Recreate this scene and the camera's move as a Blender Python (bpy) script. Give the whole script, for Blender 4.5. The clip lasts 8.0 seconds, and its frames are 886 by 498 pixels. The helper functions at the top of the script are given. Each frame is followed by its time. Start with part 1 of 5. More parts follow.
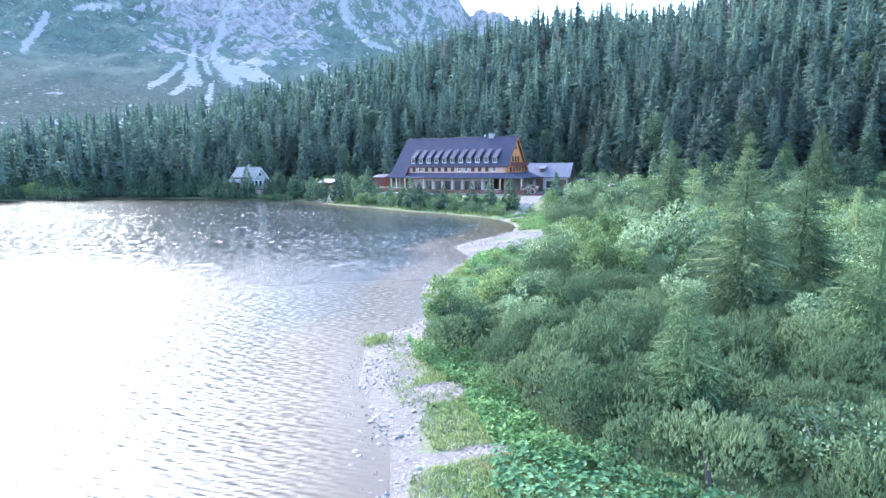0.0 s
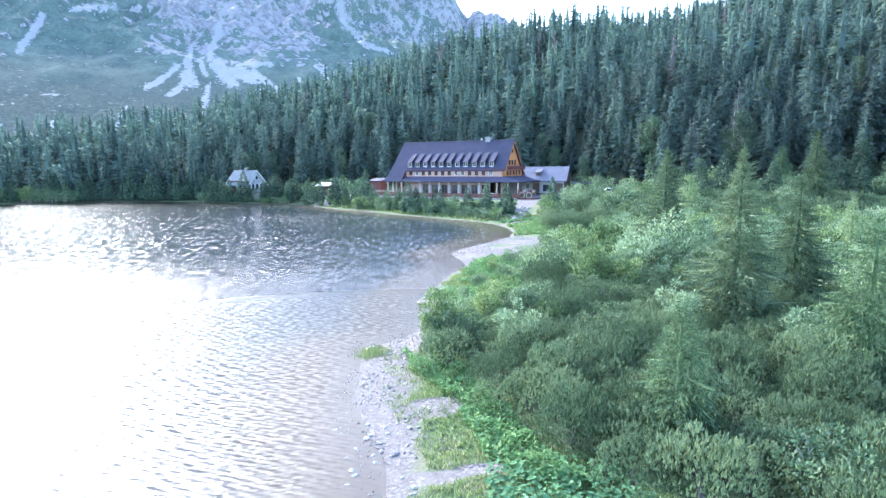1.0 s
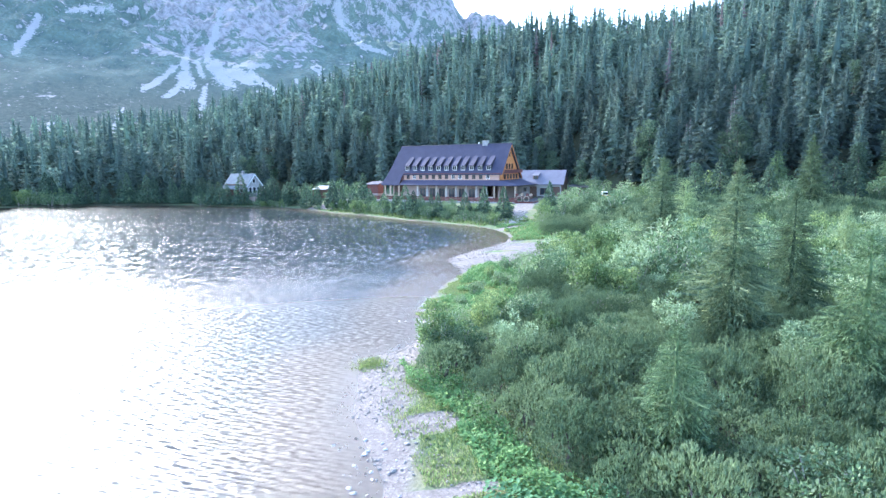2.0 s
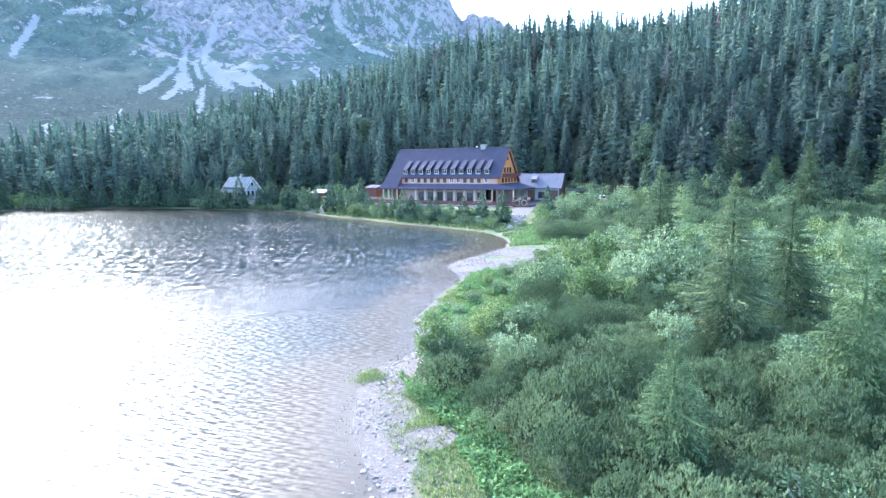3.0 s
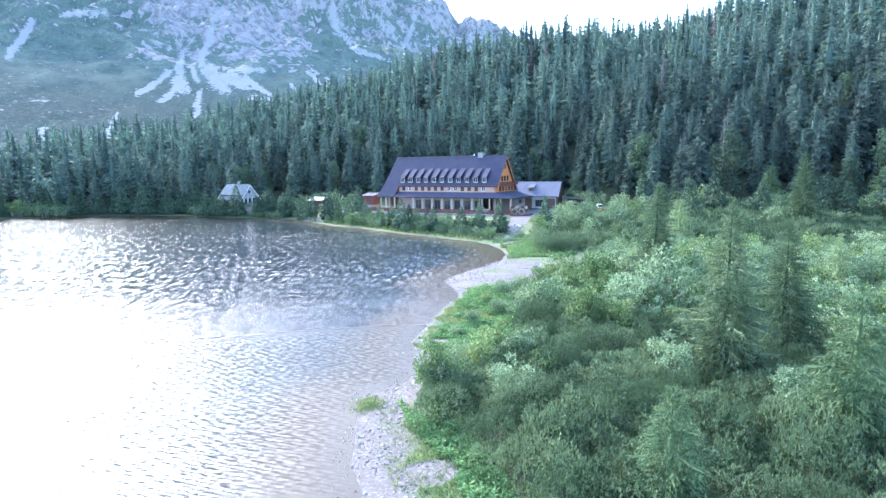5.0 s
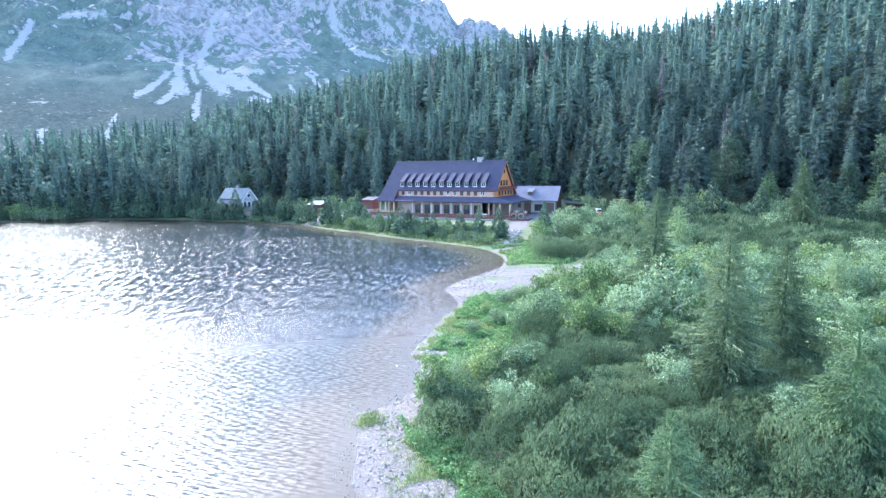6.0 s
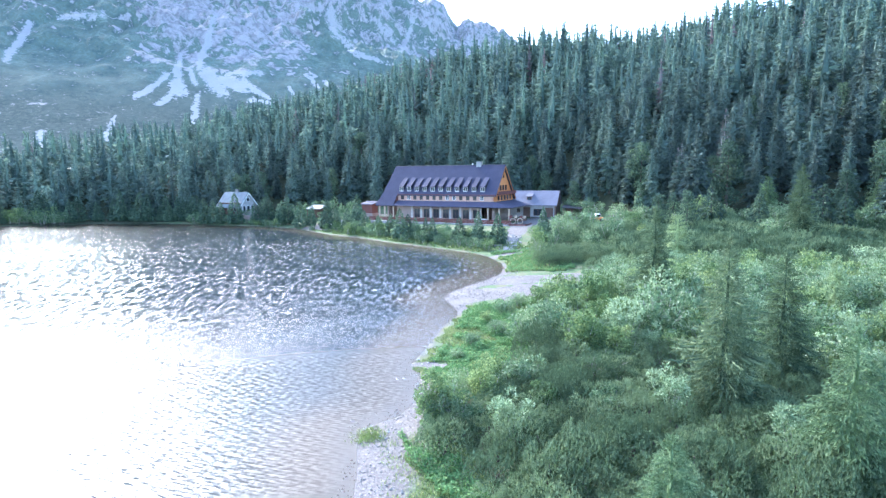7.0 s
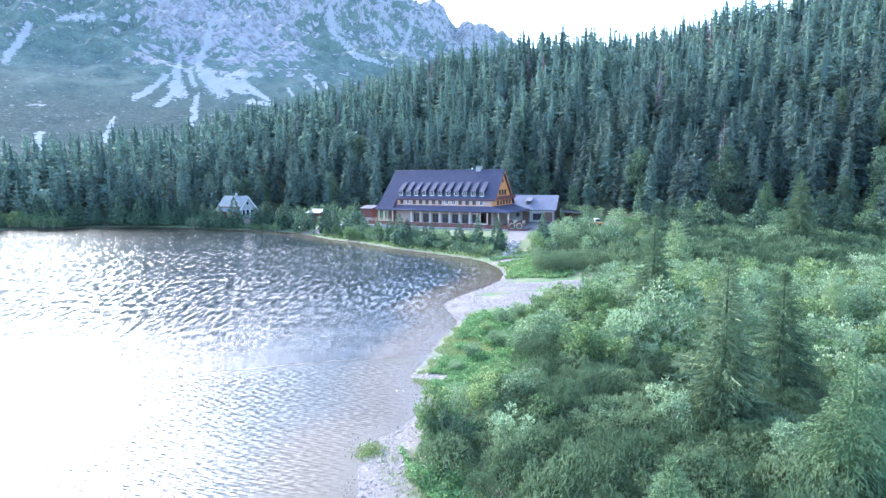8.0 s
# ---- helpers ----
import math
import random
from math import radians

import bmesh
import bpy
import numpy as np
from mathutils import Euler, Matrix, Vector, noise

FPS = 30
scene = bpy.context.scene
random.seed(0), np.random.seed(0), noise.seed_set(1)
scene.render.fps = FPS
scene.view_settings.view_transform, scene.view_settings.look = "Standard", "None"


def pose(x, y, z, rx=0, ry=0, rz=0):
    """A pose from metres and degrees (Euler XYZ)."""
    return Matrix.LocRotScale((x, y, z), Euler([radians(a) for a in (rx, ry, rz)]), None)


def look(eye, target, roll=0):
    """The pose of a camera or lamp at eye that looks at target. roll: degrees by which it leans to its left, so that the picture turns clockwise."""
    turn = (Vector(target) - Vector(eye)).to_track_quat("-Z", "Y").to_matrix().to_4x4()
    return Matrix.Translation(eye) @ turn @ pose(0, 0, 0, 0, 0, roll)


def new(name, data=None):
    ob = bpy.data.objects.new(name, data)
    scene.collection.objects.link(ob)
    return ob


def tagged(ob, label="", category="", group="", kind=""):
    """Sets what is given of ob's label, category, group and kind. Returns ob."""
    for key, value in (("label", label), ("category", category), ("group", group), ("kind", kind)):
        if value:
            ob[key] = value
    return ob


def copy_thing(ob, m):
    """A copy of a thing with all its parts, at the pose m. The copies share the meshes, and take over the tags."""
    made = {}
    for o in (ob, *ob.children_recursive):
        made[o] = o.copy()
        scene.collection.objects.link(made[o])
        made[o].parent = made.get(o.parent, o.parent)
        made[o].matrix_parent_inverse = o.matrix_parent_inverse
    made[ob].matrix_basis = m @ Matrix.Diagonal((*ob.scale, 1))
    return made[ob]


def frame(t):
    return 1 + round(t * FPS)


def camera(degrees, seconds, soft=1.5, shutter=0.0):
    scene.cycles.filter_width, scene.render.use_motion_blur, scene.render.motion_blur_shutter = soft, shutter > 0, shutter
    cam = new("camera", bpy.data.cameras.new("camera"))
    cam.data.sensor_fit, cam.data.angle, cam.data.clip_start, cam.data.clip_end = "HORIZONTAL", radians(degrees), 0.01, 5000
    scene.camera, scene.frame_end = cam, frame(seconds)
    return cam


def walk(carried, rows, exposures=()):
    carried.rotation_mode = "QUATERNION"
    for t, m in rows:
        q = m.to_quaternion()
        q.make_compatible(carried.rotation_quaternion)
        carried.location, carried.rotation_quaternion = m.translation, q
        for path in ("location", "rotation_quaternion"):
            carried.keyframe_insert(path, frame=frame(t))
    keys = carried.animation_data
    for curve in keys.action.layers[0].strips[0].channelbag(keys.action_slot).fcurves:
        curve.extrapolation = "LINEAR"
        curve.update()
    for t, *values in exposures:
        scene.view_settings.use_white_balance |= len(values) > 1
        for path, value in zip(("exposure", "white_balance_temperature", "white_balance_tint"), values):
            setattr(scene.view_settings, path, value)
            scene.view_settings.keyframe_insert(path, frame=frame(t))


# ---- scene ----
cam = camera(75.0, 8.0, soft=1.4)
PATH = [
    (0, (0.197, 0.645, 9.637), (0.0082, 2.6152, 9.3437), -0.59),
    (1, (0.260, 0.625, 10.287), (0.0814, 2.5961, 9.9973), -0.61),
    (2, (0.282, 0.612, 10.895), (0.1121, 2.5845, 10.6088), -0.64),
    (3, (0.272, 0.605, 11.529), (0.1085, 2.5785, 11.2464), -0.66),
    (4, (0.236, 0.602, 12.229), (0.0786, 2.5765, 11.9503), -0.67),
    (5, (0.184, 0.602, 13.008), (0.0308, 2.5767, 12.7331), -0.67),
    (6, (0.123, 0.602, 13.851), (-0.0269, 2.5774, 13.5794), -0.66),
    (7, (0.060, 0.600, 14.714), (-0.0862, 2.5768, 14.4462), -0.63),
    (8, (0.004, 0.596, 15.526), (-0.1390, 2.5731, 15.2623), -0.57),
]
EXPOSURES = [(0.0, 2.8, 5700, 10), (8.0, 2.8, 5600, 10)]
walk(cam, [(t, look(eye, target, roll)) for t, eye, target, roll in PATH], EXPOSURES)

# ---- light: bright hazy sky, low soft sun behind the lake ----
SUN_BEARING, SUN_HEIGHT = radians(-41), radians(28)
world = bpy.data.worlds.new("world")
scene.world = world
world.use_nodes = True
wn = world.node_tree
sky = wn.nodes.new("ShaderNodeTexSky")
sky.sky_type, sky.sun_disc = "NISHITA", False
sky.sun_elevation, sky.sun_rotation = SUN_HEIGHT, SUN_BEARING % (2 * math.pi)
sky.altitude, sky.air_density, sky.dust_density, sky.ozone_density = 1500, 1.0, 4.5, 1.0
wn.nodes["Background"].inputs["Strength"].default_value = 0.15
wn.links.new(sky.outputs["Color"], wn.nodes["Background"].inputs["Color"])
sun_from = Vector((math.sin(SUN_BEARING) * math.cos(SUN_HEIGHT), math.cos(SUN_BEARING) * math.cos(SUN_HEIGHT), math.sin(SUN_HEIGHT)))
sun = new("sun", bpy.data.lights.new("sun", "SUN"))
sun.data.energy, sun.data.angle, sun.data.color = 1.8, radians(10), (1.0, 0.95, 0.88)
sun.matrix_world = look(sun_from * 300, (0, 0, 0))

rng = np.random.default_rng(7)


# ---- materials ----
class Mat:
    """A small builder round one node material."""

    def __init__(self, name):
        self.m = bpy.data.materials.new(name)
        self.m.use_nodes = True
        self.t = self.m.node_tree
        self.b = self.t.nodes["Principled BSDF"]

    def node(self, kind, **sets):
        n = self.t.nodes.new("ShaderNode" + kind)
        for k, v in sets.items():
            n.inputs[k.replace("_", " ")].default_value = v
        return n

    def link(self, a, b):
        self.t.links.new(a, b)

    def coords(self, stretch=(1, 1, 1)):
        g = self.node("NewGeometry")
        m = self.node("Mapping")
        m.inputs["Scale"].default_value = stretch
        self.link(g.outputs["Position"], m.inputs["Vector"])
        return m.outputs["Vector"]

    def noise(self, scale, detail=4.0, rough=0.6, stretch=(1, 1, 1), distort=0.0):
        n = self.node("TexNoise", Scale=scale, Detail=detail, Roughness=rough, Distortion=distort)
        self.link(self.coords(stretch), n.inputs["Vector"])
        return n.outputs["Fac"]

    def ramp(self, fac, stops):
        r = self.node("ValToRGB")
        e = r.color_ramp.elements
        while len(e) < len(stops):
            e.new(0.5)
        for i, (p, c) in enumerate(stops):
            e[i].position, e[i].color = p, (*c, 1) if len(c) == 3 else c
        self.link(fac, r.inputs["Fac"])
        return r.outputs["Color"]

    def mix(self, fac, a, b, mode="MIX"):
        n = self.t.nodes.new("ShaderNodeMix")
        n.data_type, n.blend_type = "RGBA", mode
        for sock, v in ((n.inputs[0], fac), (n.inputs[6], a), (n.inputs[7], b)):
            if isinstance(v, (int, float)):
                sock.default_value = v
            elif isinstance(v, tuple):
                sock.default_value = (*v, 1)
            else:
                self.link(v, sock)
        return n.outputs[2]

    def math(self, op, a, b=0.0):
        n = self.t.nodes.new("ShaderNodeMath")
        n.operation = op
        for sock, v in ((n.inputs[0], a), (n.inputs[1], b)):
            if isinstance(v, (int, float)):
                sock.default_value = v
            else:
                self.link(v, sock)
        return n.outputs[0]

    def span(self, v, lo, hi):
        n = self.t.nodes.new("ShaderNodeMapRange")
        n.interpolation_type = "SMOOTHSTEP"
        n.inputs["From Min"].default_value, n.inputs["From Max"].default_value = lo, hi
        self.link(v, n.inputs["Value"])
        return n.outputs["Result"]

    def attr(self, name):
        n = self.node("Attribute")
        n.attribute_name = name
        return n.outputs["Fac"]

    def color(self, c):
        if isinstance(c, tuple):
            self.b.inputs["Base Color"].default_value = (*c, 1)
        else:
            self.link(c, self.b.inputs["Base Color"])
        return self

    def gloss(self, rough, metal=0.0, spec=0.5):
        if isinstance(rough, (int, float)):
            self.b.inputs["Roughness"].default_value = rough
        else:
            self.link(rough, self.b.inputs["Roughness"])
        self.b.inputs["Metallic"].default_value = metal
        self.b.inputs["Specular IOR Level"].default_value = spec
        return self

    def bump(self, height, strength=0.4, distance=0.02):
        n = self.node("Bump", Strength=strength, Distance=distance)
        self.link(height, n.inputs["Height"])
        self.link(n.outputs["Normal"], self.b.inputs["Normal"])
        return self


def foliage(name, dark, light, through_light=0.3, rough=0.55, old=None, blotch=0.5, needle=9.0):
    """Leaves or needles: each island its own tone, larger patches of tone over the plant, light passing through."""
    m = Mat(name)
    g = m.node("NewGeometry")
    oi = m.node("ObjectInfo")
    tone = m.ramp(g.outputs["Random Per Island"], [(0.0, dark), (0.75, light), (1.0, old or light)])
    patch = m.noise(blotch, 2.0)
    hs = m.node("HueSaturation")
    m.link(tone, hs.inputs["Color"])
    each = m.math("ADD", oi.outputs["Random"], m.attr("tone"))
    v = m.math("ADD", m.math("MULTIPLY", each, 0.6), m.math("MULTIPLY", patch, 0.7))
    v = m.math("ADD", v, m.math("MULTIPLY", m.noise(needle, 2.0, 0.7), 0.8))
    m.link(m.math("SUBTRACT", v, 0.03), hs.inputs["Value"])
    m.link(m.math("SUBTRACT", 0.518, m.math("MULTIPLY", each, 0.04)), hs.inputs["Hue"])
    m.color(hs.outputs["Color"]).gloss(0.75, 0, 0.12)
    tr = m.node("BsdfTranslucent")
    m.link(hs.outputs["Color"], tr.inputs["Color"])
    mx = m.node("MixShader", Fac=through_light)
    m.link(m.b.outputs[0], mx.inputs[1])
    m.link(tr.outputs[0], mx.inputs[2])
    m.link(mx.outputs[0], m.t.nodes["Material Output"].inputs["Surface"])
    return m.m


def grained(name, a, b, scale=3.0, rough=0.8, stretch=(1, 1, 1), bump=0.3, metal=0.0, fine=None):
    """Two tones by coarse noise, broken up by fine noise and relief."""
    m = Mat(name)
    oi = m.node("ObjectInfo")
    coarse = m.noise(scale, 5.0, 0.65, stretch)
    small = m.noise(fine or scale * 9, 3.0, 0.6, stretch)
    base = m.mix(m.span(coarse, 0.3, 0.7), a, b)
    hs = m.node("HueSaturation")
    m.link(base, hs.inputs["Color"])
    m.link(m.math("ADD", m.math("ADD", m.math("MULTIPLY", small, 0.5), m.math("MULTIPLY", oi.outputs["Random"], 0.2)), 0.65), hs.inputs["Value"])
    m.color(hs.outputs["Color"]).gloss(rough, metal)
    m.bump(small, bump, 0.02)
    return m.m


# forest needles toned bluer and lighter, with distance haze put into the colour
SPRUCE = foliage("spruce_needles", (0.070, 0.108, 0.099), (0.128, 0.178, 0.152), 0.32, 0.6, (0.145, 0.205, 0.150), 0.10, 1.4)
SPRUCE_FRESH = foliage("young_spruce_needles", (0.099, 0.157, 0.084), (0.230, 0.319, 0.155), 0.34, 0.6, (0.246, 0.336, 0.157), 0.5)
SPRUCE_OPEN = foliage("open_spruce_needles", (0.062, 0.104, 0.062), (0.138, 0.196, 0.104), 0.32, 0.6, (0.16, 0.21, 0.11), 0.5)
SPRUCE_MID = foliage("shore_conifer_needles", (0.052, 0.088, 0.064), (0.098, 0.150, 0.100), 0.28, 0.6, (0.15, 0.22, 0.12), 0.5)
PINE = foliage("mountain_pine_needles", (0.137, 0.201, 0.115), (0.208, 0.285, 0.156), 0.32, 0.6, (0.196, 0.256, 0.135), 0.5)
WILLOW = foliage("willow_leaves", (0.100, 0.172, 0.090), (0.215, 0.310, 0.162), 0.32, 0.5, (0.327, 0.38, 0.25), 0.6)
BIRCH = foliage("birch_leaves", (0.093, 0.155, 0.065), (0.202, 0.285, 0.120), 0.34, 0.5, (0.294, 0.38, 0.15), 0.6)
PALE = foliage("whitebeam_leaves", (0.14, 0.22, 0.12), (0.27, 0.37, 0.21), 0.32, 0.5, (0.34, 0.42, 0.26), 0.9)
HERB = foliage("herb_leaves", (0.070, 0.160, 0.065), (0.150, 0.290, 0.115), 0.42, 0.5, (0.22, 0.35, 0.15), 0.5)
BUTTERBUR = foliage("butterbur_leaves", (0.070, 0.160, 0.085), (0.130, 0.265, 0.140), 0.38, 0.5, (0.17, 0.31, 0.17), 0.5)
GRASS = foliage("grass_blades", (0.120, 0.185, 0.070), (0.215, 0.290, 0.110), 0.38, 0.6, (0.33, 0.33, 0.18), 0.35)
DEAD = foliage("dead_needles", (0.120, 0.108, 0.110), (0.190, 0.170, 0.168), 0.15, 0.8, (0.22, 0.165, 0.145), 0.5)
BARK = grained("spruce_bark", (0.065, 0.052, 0.045), (0.13, 0.11, 0.10), 4, 0.9, (1, 1, 0.25), 0.6)
GREYWOOD = grained("weathered_wood", (0.30, 0.28, 0.27), (0.48, 0.46, 0.44), 3, 0.85, (1, 1, 0.2), 0.5)
STEM = grained("pale_stem_bark", (0.26, 0.24, 0.22), (0.42, 0.40, 0.38), 6, 0.85, (1, 1, 0.3), 0.5)
STONE = grained("granite", (0.21, 0.195, 0.185), (0.37, 0.35, 0.335), 5, 0.85, (1, 1, 1), 0.5)
WHITESTONE = grained("pale_granite", (0.38, 0.375, 0.38), (0.56, 0.555, 0.56), 4, 0.85, (1, 1, 1), 0.5)


def ground_material():
    m = Mat("shore_ground")
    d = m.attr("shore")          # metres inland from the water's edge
    grav = m.attr("gravel")      # bare gravel, sand and trodden yard
    wood = m.attr("forest")      # needle litter under the trees
    big = m.noise(0.35, 5)
    mid = m.noise(2.2, 5, 0.7)
    fine = m.noise(14, 4, 0.7)
    vor = m.node("TexVoronoi", Scale=7.0)
    m.link(m.coords(), vor.inputs["Vector"])
    grass = m.mix(m.span(mid, 0.35, 0.65), (0.060, 0.110, 0.045), (0.120, 0.180, 0.075))
    grass = m.mix(m.span(big, 0.45, 0.62), grass, (0.15, 0.155, 0.085))
    pebble = m.ramp(vor.outputs["Color"], [(0.0, (0.095, 0.085, 0.080)), (0.6, (0.175, 0.160, 0.152)), (1.0, (0.36, 0.34, 0.325))])
    sand = m.mix(m.span(mid, 0.4, 0.7), (0.150, 0.130, 0.120), (0.225, 0.200, 0.188))
    stones = m.mix(m.span(fine, 0.42, 0.6), sand, pebble)
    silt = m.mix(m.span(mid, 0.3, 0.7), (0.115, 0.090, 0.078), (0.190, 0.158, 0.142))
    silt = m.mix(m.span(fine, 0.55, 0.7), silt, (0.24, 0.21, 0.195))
    # blue-black bed colour stands in for light absorbed by deep water
    deep_dimming = m.mix(m.span(big, 0.3, 0.7), (0.008, 0.028, 0.060), (0.014, 0.042, 0.085))
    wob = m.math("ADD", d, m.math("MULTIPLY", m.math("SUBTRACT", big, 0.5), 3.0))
    bank = m.attr("bank")        # how wide the bare beach is
    col = m.mix(m.span(m.math("SUBTRACT", wob, m.math("MULTIPLY", bank, 1.6)), -0.6, 0.6), stones, grass)
    col = m.mix(m.span(m.math("ADD", grav, m.math("MULTIPLY", m.math("SUBTRACT", mid, 0.5), 0.6)), 0.4, 0.6), col, stones)
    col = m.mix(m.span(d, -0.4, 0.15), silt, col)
    col = m.mix(m.span(wob, -7.5, -2.0), deep_dimming, col)
    litter = m.mix(m.span(mid, 0.35, 0.65), (0.030, 0.042, 0.020), (0.062, 0.070, 0.035))
    col = m.mix(m.span(wood, 0.3, 0.7), col, litter)
    m.color(col).gloss(0.9, 0, 0.3)
    m.bump(m.math("ADD", fine, vor.outputs["Distance"]), 0.6, 0.05)
    return m.m


def water_material():
    """Clear lake water: trains of small ripples near the shore, wind chop and drawn-out flecks farther out."""
    m = Mat("lake_water")
    near, far_out = m.attr("near"), m.attr("reach")
    open_water = m.span(m.attr("offshore"), -0.2, 3.0)
    gust = m.span(m.noise(0.035, 3, 0.5, (0.5, 1.0, 1)), 0.32, 0.68)
    patch = m.span(m.noise(0.22, 3, 0.55), 0.25, 0.75)
    where = m.node("SeparateXYZ")
    m.link(m.coords(), where.inputs[0])
    X, Y = where.outputs["X"], where.outputs["Y"]
    bend = m.noise(0.11, 2, 0.5)
    wrinkle = m.noise(0.75, 3, 0.6)

    def train(length, bearing, wander, fray):
        """Slope along the run of one train of ripples, with wandering crests."""
        k = 2 * math.pi / length
        run = m.math("ADD", m.math("MULTIPLY", X, k * math.sin(bearing)), m.math("MULTIPLY", Y, k * math.cos(bearing)))
        run = m.math("ADD", run, m.math("ADD", m.math("MULTIPLY", bend, wander), m.math("MULTIPLY", wrinkle, fray)))
        c = m.math("COSINE", run)
        return m.math("MULTIPLY", m.math("ADD", c, m.math("MULTIPLY", m.math("MULTIPLY", c, c), 0.35)), 1.0)

    def chop(scale, stretch, detail, amount):
        n = m.math("SUBTRACT", m.noise(scale, detail, 0.6, stretch, 0.3), 0.5)
        return m.math("MULTIPLY", n, amount)

    def total(parts):
        out = parts[0]
        for p in parts[1:]:
            out = m.math("ADD", out, p)
        return out

    one = m.math("MULTIPLY", train(0.27, radians(14), 11.0, 5.0), 0.074)
    two = m.math("MULTIPLY", train(0.21, radians(-17), 14.0, 6.0), m.math("MULTIPLY", patch, 0.066))
    three = m.math("MULTIPLY", train(0.50, radians(33), 9.0, 4.0), 0.044)
    ripple = m.math("MULTIPLY", total([one, two, three]), near)
    ripple = m.math("MULTIPLY", ripple, m.math("ADD", m.math("MULTIPLY", open_water, 0.75), 0.25))
    windy = m.math("MULTIPLY", m.math("ADD", m.math("MULTIPLY", gust, 0.55), 0.6), m.math("ADD", m.math("MULTIPLY", open_water, 0.85), 0.15))
    middle = m.math("SUBTRACT", 1.0, m.math("MULTIPLY", far_out, 0.85))
    small_y = m.math("MULTIPLY", chop(3.6, (0.55, 1.0, 1), 2, 1.10), middle)
    small_x = m.math("MULTIPLY", chop(3.4, (0.9, 0.8, 1), 2, 0.80), middle)
    long_y = m.math("MULTIPLY", chop(2.4, (0.8, 0.25, 1), 3, 1.06), far_out)
    long_x = m.math("MULTIPLY", chop(2.1, (0.8, 0.27, 1), 3, 0.62), far_out)
    c = m.node("CombineXYZ")
    m.link(m.math("ADD", m.math("MULTIPLY", ripple, 0.30), m.math("MULTIPLY", total([small_x, long_x]), windy)), c.inputs["X"])
    m.link(m.math("ADD", ripple, m.math("MULTIPLY", total([small_y, long_y]), windy)), c.inputs["Y"])
    c.inputs["Z"].default_value = 1.0
    n = m.node("VectorMath")
    n.operation = "NORMALIZE"
    m.link(c.outputs[0], n.inputs[0])
    m.link(n.outputs["Vector"], m.b.inputs["Normal"])
    m.color((0.80, 0.88, 0.93)).gloss(m.math("SUBTRACT", 0.28, m.math("MULTIPLY", m.attr("glassy"), 0.135)), 0, 0.5)
    m.b.inputs["IOR"].default_value = 1.333
    m.b.inputs["Transmission Weight"].default_value = 1.0
    return m.m


def mountain_material():
    m = Mat("mountain_slope")
    rock = m.attr("rock")
    scree = m.attr("scree")
    a = m.noise(0.010, 6, 0.6)
    b = m.noise(0.030, 8, 0.62, (1, 1, 0.6))
    c = m.noise(0.050, 8, 0.68, (1.3, 1.3, 0.22))
    d = m.noise(0.16, 6, 0.7)
    # slope greens lightened so that the colour itself carries the haze
    green = m.mix(m.span(a, 0.4, 0.6), (0.145, 0.200, 0.170), (0.190, 0.245, 0.200))
    green = m.mix(m.span(b, 0.40, 0.60), green, (0.075, 0.115, 0.105))
    green = m.mix(m.span(d, 0.42, 0.60), green, (0.120, 0.155, 0.122))
    pine = m.mix(m.span(b, 0.38, 0.62), (0.024, 0.046, 0.042), (0.052, 0.080, 0.068))
    pine = m.mix(m.span(d, 0.44, 0.62), pine, (0.080, 0.108, 0.090))
    pine = m.mix(m.span(m.noise(0.085, 5, 0.7), 0.60, 0.68), pine, (0.270, 0.270, 0.265))
    green = m.mix(m.math("MULTIPLY", m.attr("dwarf_pine"), 0.85), green, pine)
    stone = m.mix(m.span(c, 0.38, 0.60), (0.200, 0.190, 0.192), (0.365, 0.345, 0.345))
    stone = m.mix(m.span(d, 0.5, 0.7), stone, (0.275, 0.272, 0.268))
    crag = m.math("ADD", rock, m.math("ADD", m.math("MULTIPLY", m.math("SUBTRACT", b, 0.5), 1.7), m.math("MULTIPLY", m.math("SUBTRACT", c, 0.5), 0.9)))
    col = m.mix(m.span(crag, 0.46, 0.56), green, stone)
    pale = m.math("ADD", scree, m.math("ADD", m.math("MULTIPLY", m.math("SUBTRACT", b, 0.5), 1.3), m.math("MULTIPLY", m.math("SUBTRACT", d, 0.5), 1.7)))
    col = m.mix(m.span(pale, 0.46, 0.54), col, m.mix(d, (0.31, 0.305, 0.30), (0.41, 0.40, 0.39)))
    m.color(col).gloss(0.95, 0, 0.2)
    m.bump(m.math("ADD", d, m.math("MULTIPLY", b, 3.0)), 0.55, 6.0)
    return m.m


ORANGE = grained("honey_stained_boards", (0.56, 0.21, 0.065), (0.66, 0.28, 0.10), 1.2, 0.6, (1, 1, 6), 0.3)
REDWOOD = grained("red_brown_boards", (0.125, 0.042, 0.036), (0.18, 0.06, 0.048), 1.5, 0.7, (1, 1, 5), 0.3)
DARKWOOD = grained("dark_brown_wood", (0.085, 0.050, 0.038), (0.15, 0.085, 0.06), 2, 0.7, (3, 3, 1), 0.3)
PALEWOOD = grained("pale_timber", (0.40, 0.30, 0.22), (0.50, 0.39, 0.30), 2, 0.7, (3, 3, 1), 0.3)
PLASTER = grained("cream_plaster", (0.30, 0.225, 0.20), (0.38, 0.295, 0.265), 0.8, 0.85)
CREAM = grained("cream_paint", (0.50, 0.46, 0.44), (0.60, 0.56, 0.53), 2, 0.7, (1, 1, 1), 0.1)
WHITEPAINT = grained("white_paint", (0.74, 0.74, 0.73), (0.82, 0.82, 0.81), 2, 0.6, (1, 1, 1), 0.1)
GREYWALL = grained("grey_render", (0.27, 0.26, 0.255), (0.37, 0.355, 0.35), 0.7, 0.85)
